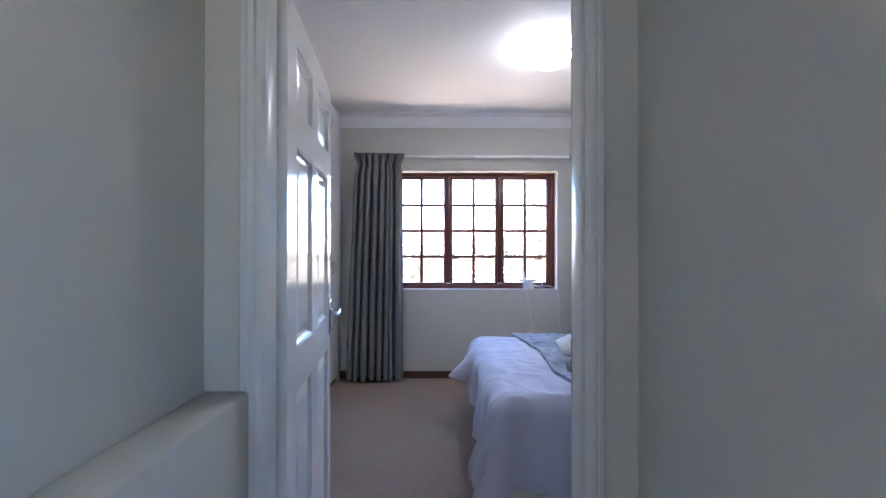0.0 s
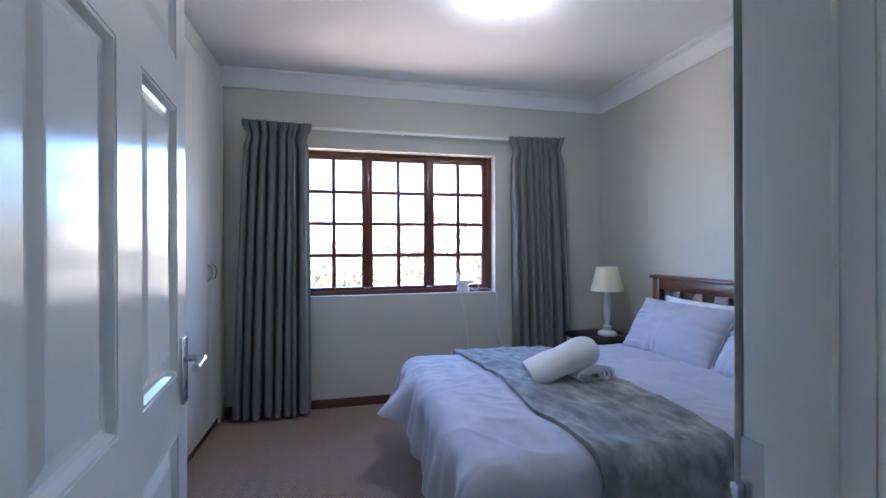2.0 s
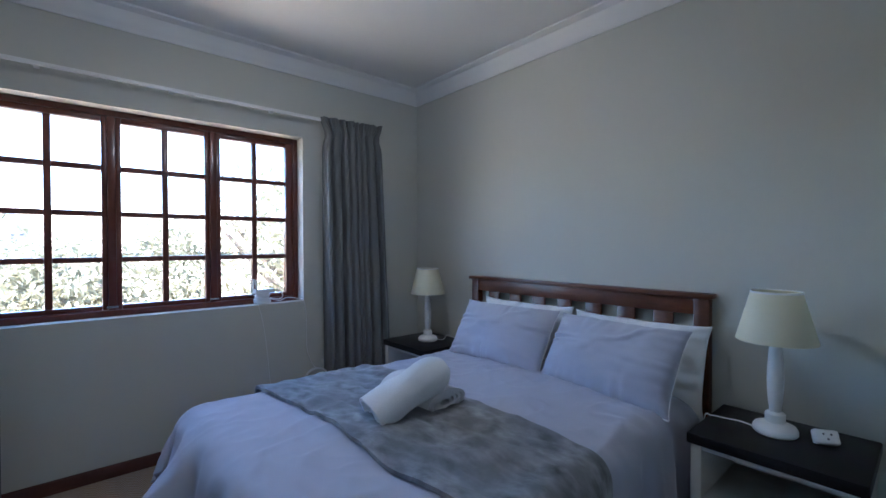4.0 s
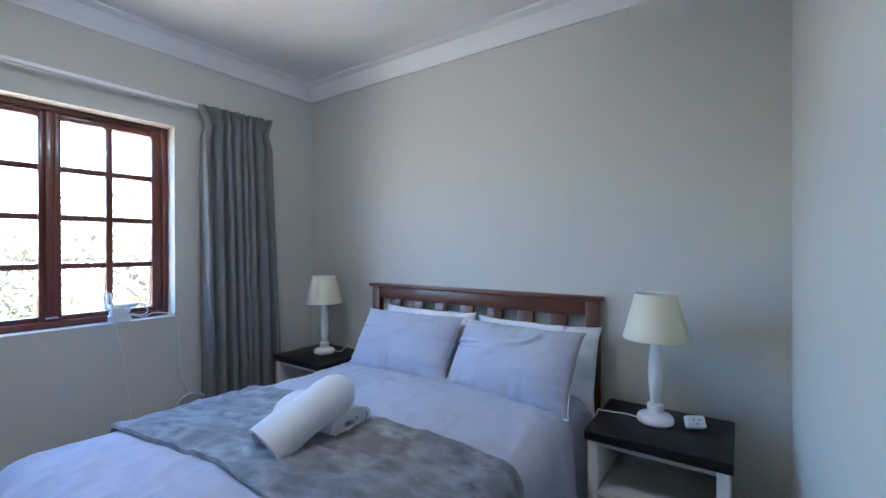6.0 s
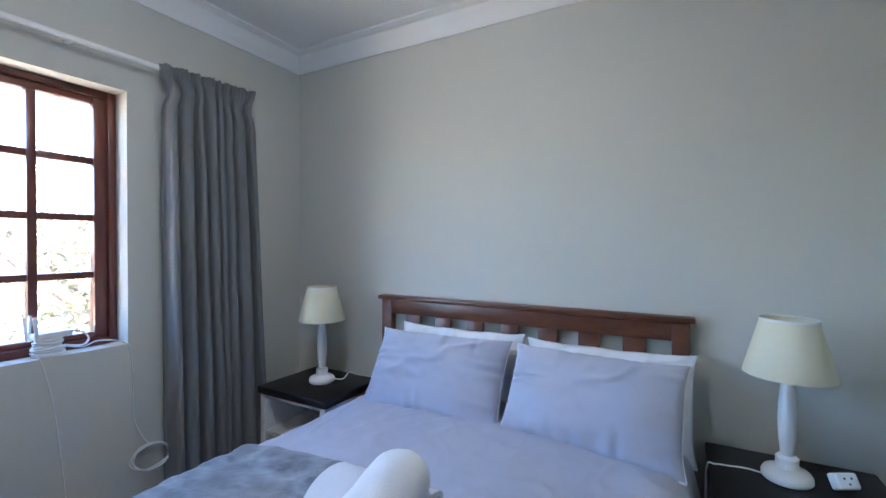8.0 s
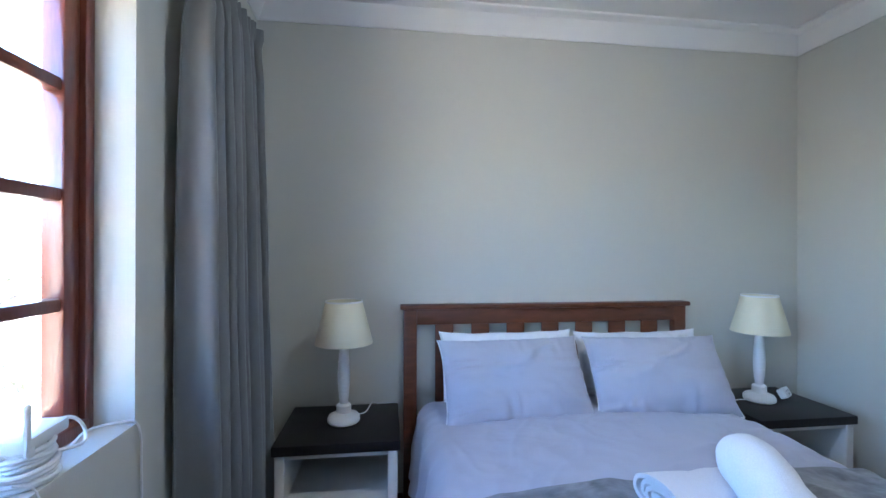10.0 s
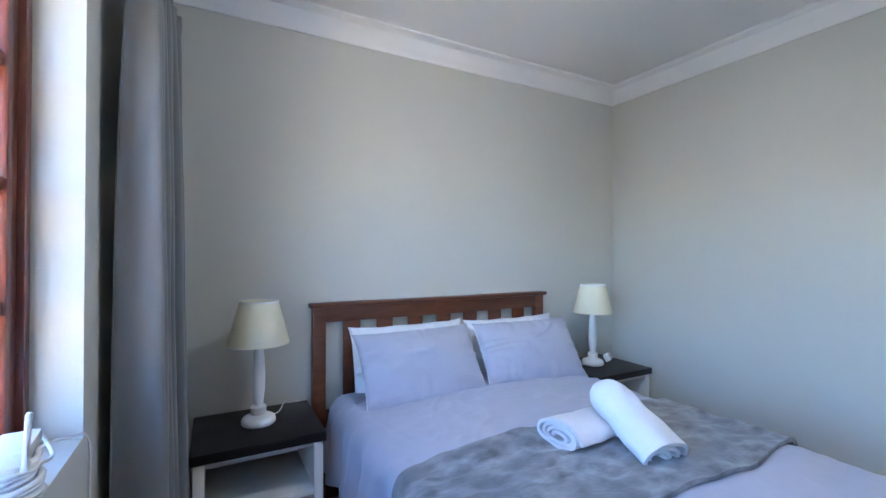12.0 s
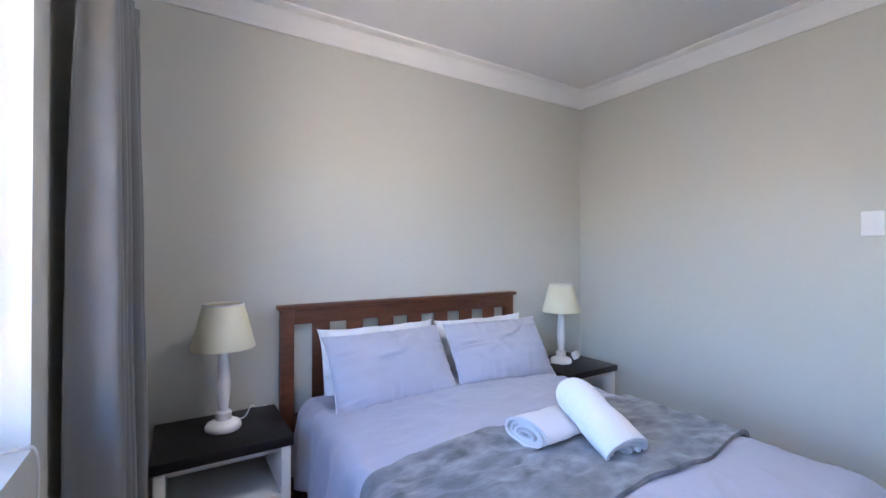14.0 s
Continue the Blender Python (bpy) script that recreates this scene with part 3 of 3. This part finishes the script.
for ends in ([(0.0, k / 160) for k in range(161)], [(k / 140, 0.0) for k in range(141)], [(k / 140, 1.0) for k in range(141)]):
    part("hem", sweep([duvet_fn(u, v) for u, v in ends], 0.0065, 6), M["duvet"], dv)


def throw_fn(u, v):
    q = Q0 + 0.06 + (Q1 - Q0 - 0.16) * v
    lo = 2.33 + 0.035 * math.sin(v * 5 + 0.6) + 0.02 * math.sin(v * 13)
    hi = 2.925 + 0.015 * math.sin(v * 4 + 2) - 0.12 * max(0.0, (v - 0.78) / 0.22) ** 2
    p = lo + (hi - lo) * u
    c = drape(p, q, 0.020, 2.0, 0.8, 0.03)
    c.z += 0.006 * noise.noise(Vector((p * 11, q * 7, 5.0))) + 0.012 * (0.3 - abs(noise.noise(Vector((p * 17 + q * 3, q * 6, 9.0))))) + 0.008 * math.sin(q * 9 + p * 6) * 0.5
    return c


th = thing("throw_blanket", sheet(50, 170, throw_fn), M["throw"], "grey plush throw blanket folded across the bed", "blanket")
solid(th, 0.016)


def pillow(name, material, w, h, t, m, label, seed, piping=True):
    """A pillow lying in its local xy plane, w along x, h along y."""
    def surf(sgn):
        def fn(u, v):
            a, c = u * 2 - 1, v * 2 - 1
            f = max(0.0, (1 - abs(a) ** 2.6)) ** 0.50 * max(0.0, (1 - abs(c) ** 2.4)) ** 0.50
            pinch = 1 - 0.065 * (1 - a ** 4) + 0.02 * noise.noise(Vector((a * 3, seed, 1)))
            pinch2 = 1 - 0.055 * (1 - c ** 4)
            # gathers at the seams, running in from them and dying out over the crown
            gs = math.sin(c * 21 + 5 * noise.noise(Vector((c * 2.3, a * 0.8, seed + 41)))) * max(0.0, noise.noise(Vector((c * 2.0, 3.0 * (a > 0), seed + 43))) + 0.25)
            gb = math.sin(a * 30 + 6 * noise.noise(Vector((a * 2.1, c * 0.8, seed + 45)))) * max(0.0, noise.noise(Vector((a * 2.2, 3.0 * (c > 0), seed + 47))) + 0.25)
            rad = (0.024 * gs * abs(a) ** 3.0 + 0.028 * gb * abs(c) ** 2.8) * f ** 0.6
            # a few broad dents and one soft diagonal fold from the inner corner
            dent = noise.noise(Vector((a * 1.5, c * 1.7, seed + 31)))
            diag = a * 0.8 - c + 0.35 + 0.25 * noise.noise(Vector((a * 2, c * 2, seed + 51)))
            wr = (0.018 * dent + 0.022 * math.exp(-(diag / 0.09) ** 2) * (0.5 + 0.5 * a) + 0.007 * noise.noise(Vector((a * 5 + c * 2, c * 4 - a * 2, seed)))) * f
            return Vector((a * w / 2 * pinch2, c * h / 2 * pinch, sgn * (t / 2 * f) + wr + rad))
        return fn
    bm = sheet(120, 84, surf(1))
    join(bm, sheet(120, 84, surf(-1)))
    bmesh.ops.remove_doubles(bm, verts=bm.verts, dist=1e-4)
    ob = thing(name, bm, material, label, "pillow", "pillows on the bed", at=m)
    if piping:
        pts = []
        n = 40
        for k in range(n + 1):
            a = 2 * k / n - 1
            pts.append((a * w / 2, -h / 2 * (1 - 0.065 * (1 - a ** 4) + 0.02 * noise.noise(Vector((a * 3, seed, 1)))) - 0.003, 0.0))
        side = []
        for k in range(n + 1):
            c = 2 * k / n - 1
            side.append((w / 2 * (1 - 0.055 * (1 - c ** 4)) + 0.002, c * h / 2, 0.0))
        part("piping", sweep(side, 0.0022, 6), M["white_cotton"], ob, "pale piped edge")
        part("piping", sweep([(-x, y, z) for x, y, z in side], 0.0022, 6), M["white_cotton"], ob, "pale piped edge")
        part("piping", sweep(pts, 0.004, 6), M["white_cotton"], ob, "pale piped edge")
    return ob


def lean(x, y, z, tilt, turn=0):
    """The pose of a pillow leaning on the headboard: its width along y, its height up."""
    return pose(x, y, z) @ pose(0, 0, 0, 0, 0, -90 + turn) @ pose(0, 0, 0, tilt, 0, 0)


pillow("pillow", M["white_cotton"], 0.72, 0.44, 0.13, lean(3.815, 3.845, 0.742, 76), "white cotton pillow leaning on the headboard", 5.0)
pillow("pillow", M["white_cotton"], 0.72, 0.44, 0.13, lean(3.812, 3.105, 0.730, 75), "white cotton pillow leaning on the headboard", 9.0)
pillow("pillow", M["pillow"], 0.73, 0.425, 0.19, lean(3.628, 3.862, 0.762, 57, 3), "lilac-grey cotton pillow propped against a white pillow", 1.0)
pillow("pillow", M["pillow"], 0.71, 0.415, 0.19, lean(3.610, 3.132, 0.764, 57, -4), "lilac-grey cotton pillow propped against a white pillow", 3.0)


# ---- towels ----
def towel_roll(L, half_w, half_h, turns, gap, seed, closed, loose):
    """A towel rolled about x: half_w by half_h across, rounded over at its far end where closed, its outer layers loose."""
    bm = bmesh.new()
    n, segs = int(44 * turns), 26
    grid = []
    for k in range(n + 1):
        f = k / n
        a = turns * 2 * math.pi * f + radians(loose)
        s = gap + (1 - gap) * f
        line = []
        for j in range(segs + 1):
            t = j / segs
            ca, sa = math.cos(a), math.sin(a)
            lump = 1 + 0.07 * noise.noise(Vector((ca * 1.2, sa * 1.2, t * 4 + seed))) + 0.025 * noise.noise(Vector((ca * 3, sa * 3, t * 11 + seed)))
            waist = 1 - 0.07 * math.exp(-((t - 0.52) / 0.13) ** 2)
            dome = 1.0
            if closed and t > 0.80:
                dome = math.sqrt(max(0.0, 1 - 0.72 * ((t - 0.80) / 0.20) ** 2))
            slack = 1 - 0.12 * (1 - t) if closed else 1.0
            y = half_w * s * ca * lump * waist * dome * (2 - slack)
            z = half_h * s * sa * lump * waist * dome * slack
            if sa < 0:
                z *= 0.88
            off = (1 - s) * 0.03 * (1 - t)
            x = -L / 2 + L * t + 0.016 * noise.noise(Vector((f * 6, 0.5, seed))) * (1 - t) + (0.02 * (1 - s) * (1 - 2 * t))
            line.append(bm.verts.new((x, y + 0.25 * off, z - off * 0.5)))
        grid.append(line)
    for g, q in zip(grid, grid[1:]):
        for j in range(segs):
            bm.faces.new((g[j], g[j + 1], q[j + 1], q[j]))
    return bm


rt = thing("rolled_towel", towel_roll(0.365, 0.093, 0.082, 2.6, 0.22, 3.0, True, 40), M["towel"], "white terry towel rolled up, resting on another towel", "towel", "towels on the bed")
solid(rt, 0.014)
rt.matrix_world = pose(2.622, 3.476, 0.738, 0, -22, -9)
ft = thing("rolled_towel", towel_roll(0.33, 0.110, 0.054, 3.6, 0.24, 8.0, False, 330), M["towel2"], "pale terry towel loosely rolled and flattened on the throw", "towel", "towels on the bed")
solid(ft, 0.013)
ft.matrix_world = pose(2.760, 3.556, 0.678, 0, 2, -86)


# ---- nightstands and lamps ----
def nightstand(m):
    n = thing("nightstand", None, None, "white open nightstand with a black-brown top", "nightstand", "nightstands beside the bed", at=m)
    W, D, H = 0.505, 0.435, 0.575     # along y, along x
    part("top", box(-D / 2 - 0.012, -W / 2 - 0.012, H - 0.042, D / 2 + 0.012, W / 2 + 0.012, H, 0.005), M["black_top"], n, "black-brown lacquered top")
    for y in (-W / 2, W / 2 - 0.04):
        part("side", box(-D / 2, y, 0.0, D / 2, y + 0.04, H - 0.042, 0.003), M["ns_white"], n)
    part("back", box(D / 2 - 0.016, -W / 2 + 0.04, 0.06, D / 2 - 0.002, W / 2 - 0.04, H - 0.042), M["ns_white"], n)
    part("shelf", box(-D / 2 + 0.006, -W / 2 + 0.04, 0.30, D / 2 - 0.016, W / 2 - 0.04, 0.325, 0.003), M["ns_white"], n)
    part("shelf", box(-D / 2 + 0.006, -W / 2 + 0.04, 0.06, D / 2 - 0.016, W / 2 - 0.04, 0.085, 0.003), M["ns_white"], n)
    part("rail", box(-D / 2 + 0.004, -W / 2 + 0.04, H - 0.062, -D / 2 + 0.02, W / 2 - 0.04, H - 0.042, 0.002), M["ns_white"], n)
    return n


nsl = nightstand(pose(3.683, 4.683, 0))
nsr = copy_thing(nsl, pose(3.683, 2.447, 0))
NST = 0.575


def lamp(m):
    l = thing("table_lamp", None, None, "white turned-wood table lamp with cream empire shade", "lamp", "bedside lamps", at=m)
    part("base", lathe([(0.0, 0.0), (0.070, 0.0), (0.075, 0.006), (0.075, 0.02), (0.068, 0.032), (0.05, 0.04), (0.034, 0.046), (0.034, 0.078), (0.026, 0.086), (0.012, 0.088)], 40, False), M["lamp_white"], l)
    part("stem", lathe([(0.020, 0.085), (0.020, 0.10), (0.024, 0.13), (0.028, 0.18), (0.029, 0.22), (0.026, 0.28), (0.022, 0.33), (0.019, 0.36), (0.019, 0.40), (0.012, 0.405), (0.012, 0.44)], 32), M["lamp_white"], l)
    sh = part("shade", lathe([(0.134, 0.37), (0.135, 0.373), (0.085, 0.565), (0.084, 0.568), (0.081, 0.565), (0.131, 0.373), (0.134, 0.37)], 48, False), M["shade"], l, "cream fabric empire shade")
    part("rim", lathe([(0.0825, 0.562), (0.0865, 0.562), (0.0865, 0.570), (0.0825, 0.570), (0.0825, 0.562)], 48, False), M["lamp_white"], sh)
    part("bulb", lathe([(0.012, 0.44), (0.014, 0.46), (0.026, 0.49), (0.029, 0.515), (0.022, 0.535), (0.004, 0.545)], 20), M["plastic"], l)
    return l


l1 = lamp(pose(3.695, 4.678, NST))
l2 = copy_thing(l1, pose(3.715, 2.474, NST))


def cord(name, ctrl, radius, label, category="cable", material=None):
    return thing(name, sweep(curve_points(ctrl, 10), radius, 8), material or M["plastic"], label, category)


cord("lamp_cord", [(3.700, 2.545, NST + 0.010), (3.705, 2.595, NST + 0.012), (3.700, 2.645, NST + 0.010), (3.685, 2.690, NST + 0.012), (3.680, 2.717, NST - 0.004), (3.690, 2.720, NST - 0.20)], 0.003, "white lamp cord lying on the nightstand top")
cord("lamp_cord", [(3.74, 4.63, NST + 0.012), (3.77, 4.58, NST + 0.012), (3.79, 4.55, NST + 0.05), (3.83, 4.52, NST + 0.03), (3.90, 4.46, NST + 0.005)], 0.003, "white lamp cord lying on the nightstand top")

# plug adaptor on the nightstand
ad = thing("plug_adaptor", None, None, "white plug adaptor with socket holes lying on the nightstand", "adaptor", at=pose(3.715, 2.322, NST + 0.033, 0, 30, 30))
part("body", box(-0.020, -0.038, -0.026, 0.020, 0.038, 0.026, 0.009, 3), M["plastic"], ad)
for y, z in ((-0.012, 0.008), (0.012, 0.008), (0.0, -0.009)):
    part("hole", lathe([(0.0035, 0), (0.0035, 0.002)], 10), M["plastic_grey"], ad, at=pose(-0.0212, y, z, 0, 90, 0))

# ---- wall switch ----
sws = thing("light_switch", None, None, "white square light switch plate on the wall", "switch", at=pose(2.176, YS, 1.523))
part("plate", box(-0.042, 0, -0.06, 0.042, 0.008, 0.06, 0.004), M["plastic"], sws)
part("rocker", box(-0.012, 0.008, -0.018, 0.012, 0.013, 0.018, 0.003), M["plastic"], sws)
part("inset", box(-0.026, 0.0078, -0.034, 0.026, 0.0095, 0.034, 0.002), M["plastic"], sws)


# ---- router on the sill ----
def router():
    r = thing("wifi_router", None, None, "white wireless router with antennas and coiled cable on the window sill", "router", at=pose(2.600, 5.195, WZ0))
    body = part("body", box(-0.065, -0.030, 0.078, 0.065, 0.030, 0.104, 0.004), M["plastic"], r, at=pose(0.012, 0.0, 0, 0, 0, 6))
    for k in range(10):
        z = 0.005 + 0.0078 * k
        rad = 0.044 + 0.004 * math.sin(k * 2.1) + (0.006 if k < 5 else 0.0)
        pts = [((rad + 0.003 * math.sin(3 * a + k)) * math.cos(a), 0.8 * (rad + 0.003 * math.cos(2 * a + k)) * math.sin(a), z + 0.003 * math.sin(a * 2 + k)) for a in [2 * math.pi * i / 24 for i in range(25)]]
        part("cable_coil", sweep(pts, 0.0056, 8), M["plastic"], r)
    part("core", lathe([(0.030, 0.0), (0.033, 0.02), (0.031, 0.06), (0.028, 0.078)], 20), M["plastic"], r)
    for x, y, tilt, roll in ((-0.060, 0.030, -5, 2), (-0.050, 0.038, 3, -2), (-0.044, -0.032, -7, 5)):
        part("antenna", box(-0.006, -0.0045, 0.0, 0.006, 0.0045, 0.105, 0.0035), M["plastic"], r, at=pose(x, y, 0.072, roll, tilt, 0))
        part("hinge_block", box(-0.008, -0.006, -0.010, 0.008, 0.006, 0.010, 0.003), M["plastic"], r, at=pose(x + 0.004, y, 0.078))
    for k in range(3):
        part("port", box(0.0645, -0.020 + 0.014 * k, 0.085, 0.0660, -0.010 + 0.014 * k, 0.096), M["plastic_grey"], body)
    return r


router()
cord("router_cable", [(2.67, 5.20, WZ0 + 0.10), (2.72, 5.19, WZ0 + 0.085), (2.74, 5.18, WZ0 + 0.05), (2.71, 5.165, WZ0 + 0.03), (2.65, 5.18, WZ0 + 0.04)], 0.004, "white cable looping from the router")
cord("router_cable", [(2.66, 5.215, WZ0 + 0.03), (2.73, 5.21, WZ0 + 0.012), (2.78, 5.20, WZ0 + 0.03), (2.85, 5.17, WZ0 + 0.02), (2.885, 5.14, WZ0 - 0.005), (2.90, 5.14, WZ0 - 0.15), (2.905, 5.14, 0.55), (2.94, 5.135, 0.44), (2.965, 5.13, 0.40)], 0.003, "thin white cable running down the wall")
cord("router_cable", [(2.53, 5.17, WZ0 + 0.03), (2.56, 5.145, WZ0 - 0.01), (2.60, 5.144, 0.7), (2.63, 5.144, 0.4), (2.66, 5.14, 0.02)], 0.002, "thin white cable running down the wall")
coil = []
for i in range(73):
    a = 2 * math.pi * i / 24
    coil.append((2.97 + (0.085 + 0.008 * math.sin(a * 1.7)) * math.cos(a) , 5.115 + 0.012 * math.sin(a * 0.9), 0.335 + (0.06 + 0.006 * math.cos(a * 2.3)) * math.sin(a)))
thing("coiled_cable", sweep(coil, 0.0035, 8), M["plastic"], "white cable coiled beside the curtain", "cable")

# ---- outside ----
GZ = -2.6
thing("ground", box(-300, -300, GZ - 0.5, 300, 600, GZ), M["ground"], "dry grassy garden ground under the window", "ground", kind="structure")


def bush(name, m, size, leaves, seed, label, trunk=True):
    rnd = random.Random(seed)
    ob = thing(name, None, None, label, "tree", "garden trees", at=m)
    h, w = size
    if trunk:
        part("trunk", sweep([(0, 0, 0), (0.05 * w, 0.02, h * 0.3), (0.02, -0.05 * w, h * 0.6)], [0.09 * w * 0.6, 0.06 * w * 0.6, 0.03 * w * 0.6], 8), M["bark"], ob)
        for k in range(6):
            a = rnd.uniform(0, 6.28)
            part("limb", sweep([(0.03 * w, 0, h * (0.2 + 0.06 * k)), (math.cos(a) * w * 0.25, math.sin(a) * w * 0.25, h * (0.4 + 0.06 * k)), (math.cos(a) * w * 0.45, math.sin(a) * w * 0.45, h * (0.5 + 0.07 * k))], [0.03 * w, 0.02 * w, 0.008 * w], 6), M["bark"], ob)
    clumps = [(rnd.uniform(-1, 1) * w * 0.42, rnd.uniform(-1, 1) * w * 0.42, h * rnd.uniform(0.35, 0.95), rnd.uniform(0.14, 0.3) * w) for _ in range(26)]
    verts, faces = [], []
    for i in range(leaves):
        cx, cy, cz, cr = rnd.choice(clumps)
        d = Vector((rnd.gauss(0, 1), rnd.gauss(0, 1), rnd.gauss(0, 0.8))).normalized() * cr * rnd.random() ** 0.4
        c = Vector((cx, cy, cz)) + d
        e = Euler((rnd.uniform(-1, 1), rnd.uniform(-1, 1), rnd.uniform(0, 6.28))).to_matrix()
        s = rnd.uniform(0.022, 0.055) * (0.6 + 0.25 * w)
        k = len(verts)
        for x, y, z in ((-s * 1.6, 0, 0), (-s * 0.4, -s * 0.55, 0.01), (s * 1.5, 0, -0.02), (-s * 0.4, s * 0.55, 0.01)):
            verts.append(c + e @ Vector((x, y, z)))
        faces.append((k, k + 1, k + 2, k + 3))
    me = bpy.data.meshes.new("crown")
    me.from_pydata(verts, [], faces)
    me.materials.append(M["leaf"])
    part("crown", me, None, ob, "loose dry green crown")
    return ob


bush("garden_tree", pose(5.0, 10.2, GZ), (5.5, 3.4), 6500, 1, "sparse leafy garden tree beside the window")
bush("garden_tree", pose(2.6, 11.2, GZ), (4.3, 3.4), 6000, 7, "low leafy garden tree in sunlight")
bush("garden_tree", pose(0.2, 12.0, GZ), (4.0, 3.6), 6000, 2, "low leafy garden tree in sunlight")
bush("garden_tree", pose(-3.0, 12.5, GZ), (3.8, 3.8), 5000, 3, "low leafy garden tree in sunlight")
bush("garden_tree", pose(8.2, 12.5, GZ), (5.6, 4.0), 6000, 4, "sparse leafy garden tree in sunlight")
bush("garden_tree", pose(12.5, 15.0, GZ), (4.6, 4.4), 2400, 5, "leafy garden tree in sunlight")
bush("garden_tree", pose(-8.0, 17.0, GZ), (3.8, 4.4), 2400, 6, "low leafy garden tree in sunlight")


def far_house():
    h = thing("house", None, None, "white plastered house with a grey-blue hipped roof beyond the garden", "house", at=pose(-0.2, 45.0, GZ))
    top = 5.15
    part("wall", box(-11.0, 0, 0, 0, 7.0, top), M["white_plaster"], h, smooth=False)
    rf = bmesh.new()
    lo = [rf.verts.new(v) for v in ((-11.4, -0.4, top), (0.4, -0.4, top), (0.4, 7.4, top), (-11.4, 7.4, top))]
    hi = [rf.verts.new(v) for v in ((-8.6, 3.5, top + 1.5), (-2.4, 3.5, top + 1.5))]
    for f in ((lo[0], lo[1], hi[1], hi[0]), (lo[1], lo[2], hi[1]), (lo[2], lo[3], hi[0], hi[1]), (lo[3], lo[0], hi[0]), (lo[3], lo[2], lo[1], lo[0])):
        rf.faces.new(f)
    part("roof", rf, M["roof"], h, "grey-blue roof", smooth=False)
    for x in (-1.2, -2.7, -4.6, -6.6, -8.6):
        w = part("window", box(x - 0.42, -0.05, 4.05, x + 0.42, -0.001, 4.75), M["plastic_grey"], h)
        part("window_frame", box(x - 0.02, -0.07, 4.05, x + 0.02, -0.051, 4.75), M["plastic"], w)


far_house()
thing("garden_wall", box(-40, 20, GZ, 40, 20.25, GZ + 1.8, 0.02), M["concrete"], "pale plastered garden boundary wall", "garden wall")
hills = sheet(60, 6, lambda u, v: (-260 + 520 * u, 160 + 90 * v, GZ - 1 + 26 * math.sin(math.pi * min(1, v + 0.15) * 0.5) * (0.55 + 0.45 * noise.noise(Vector((u * 4, v, 2))))))
thing("backdrop", hills, M["ground"], "low dry hills in the distance", "hills", kind="structure")
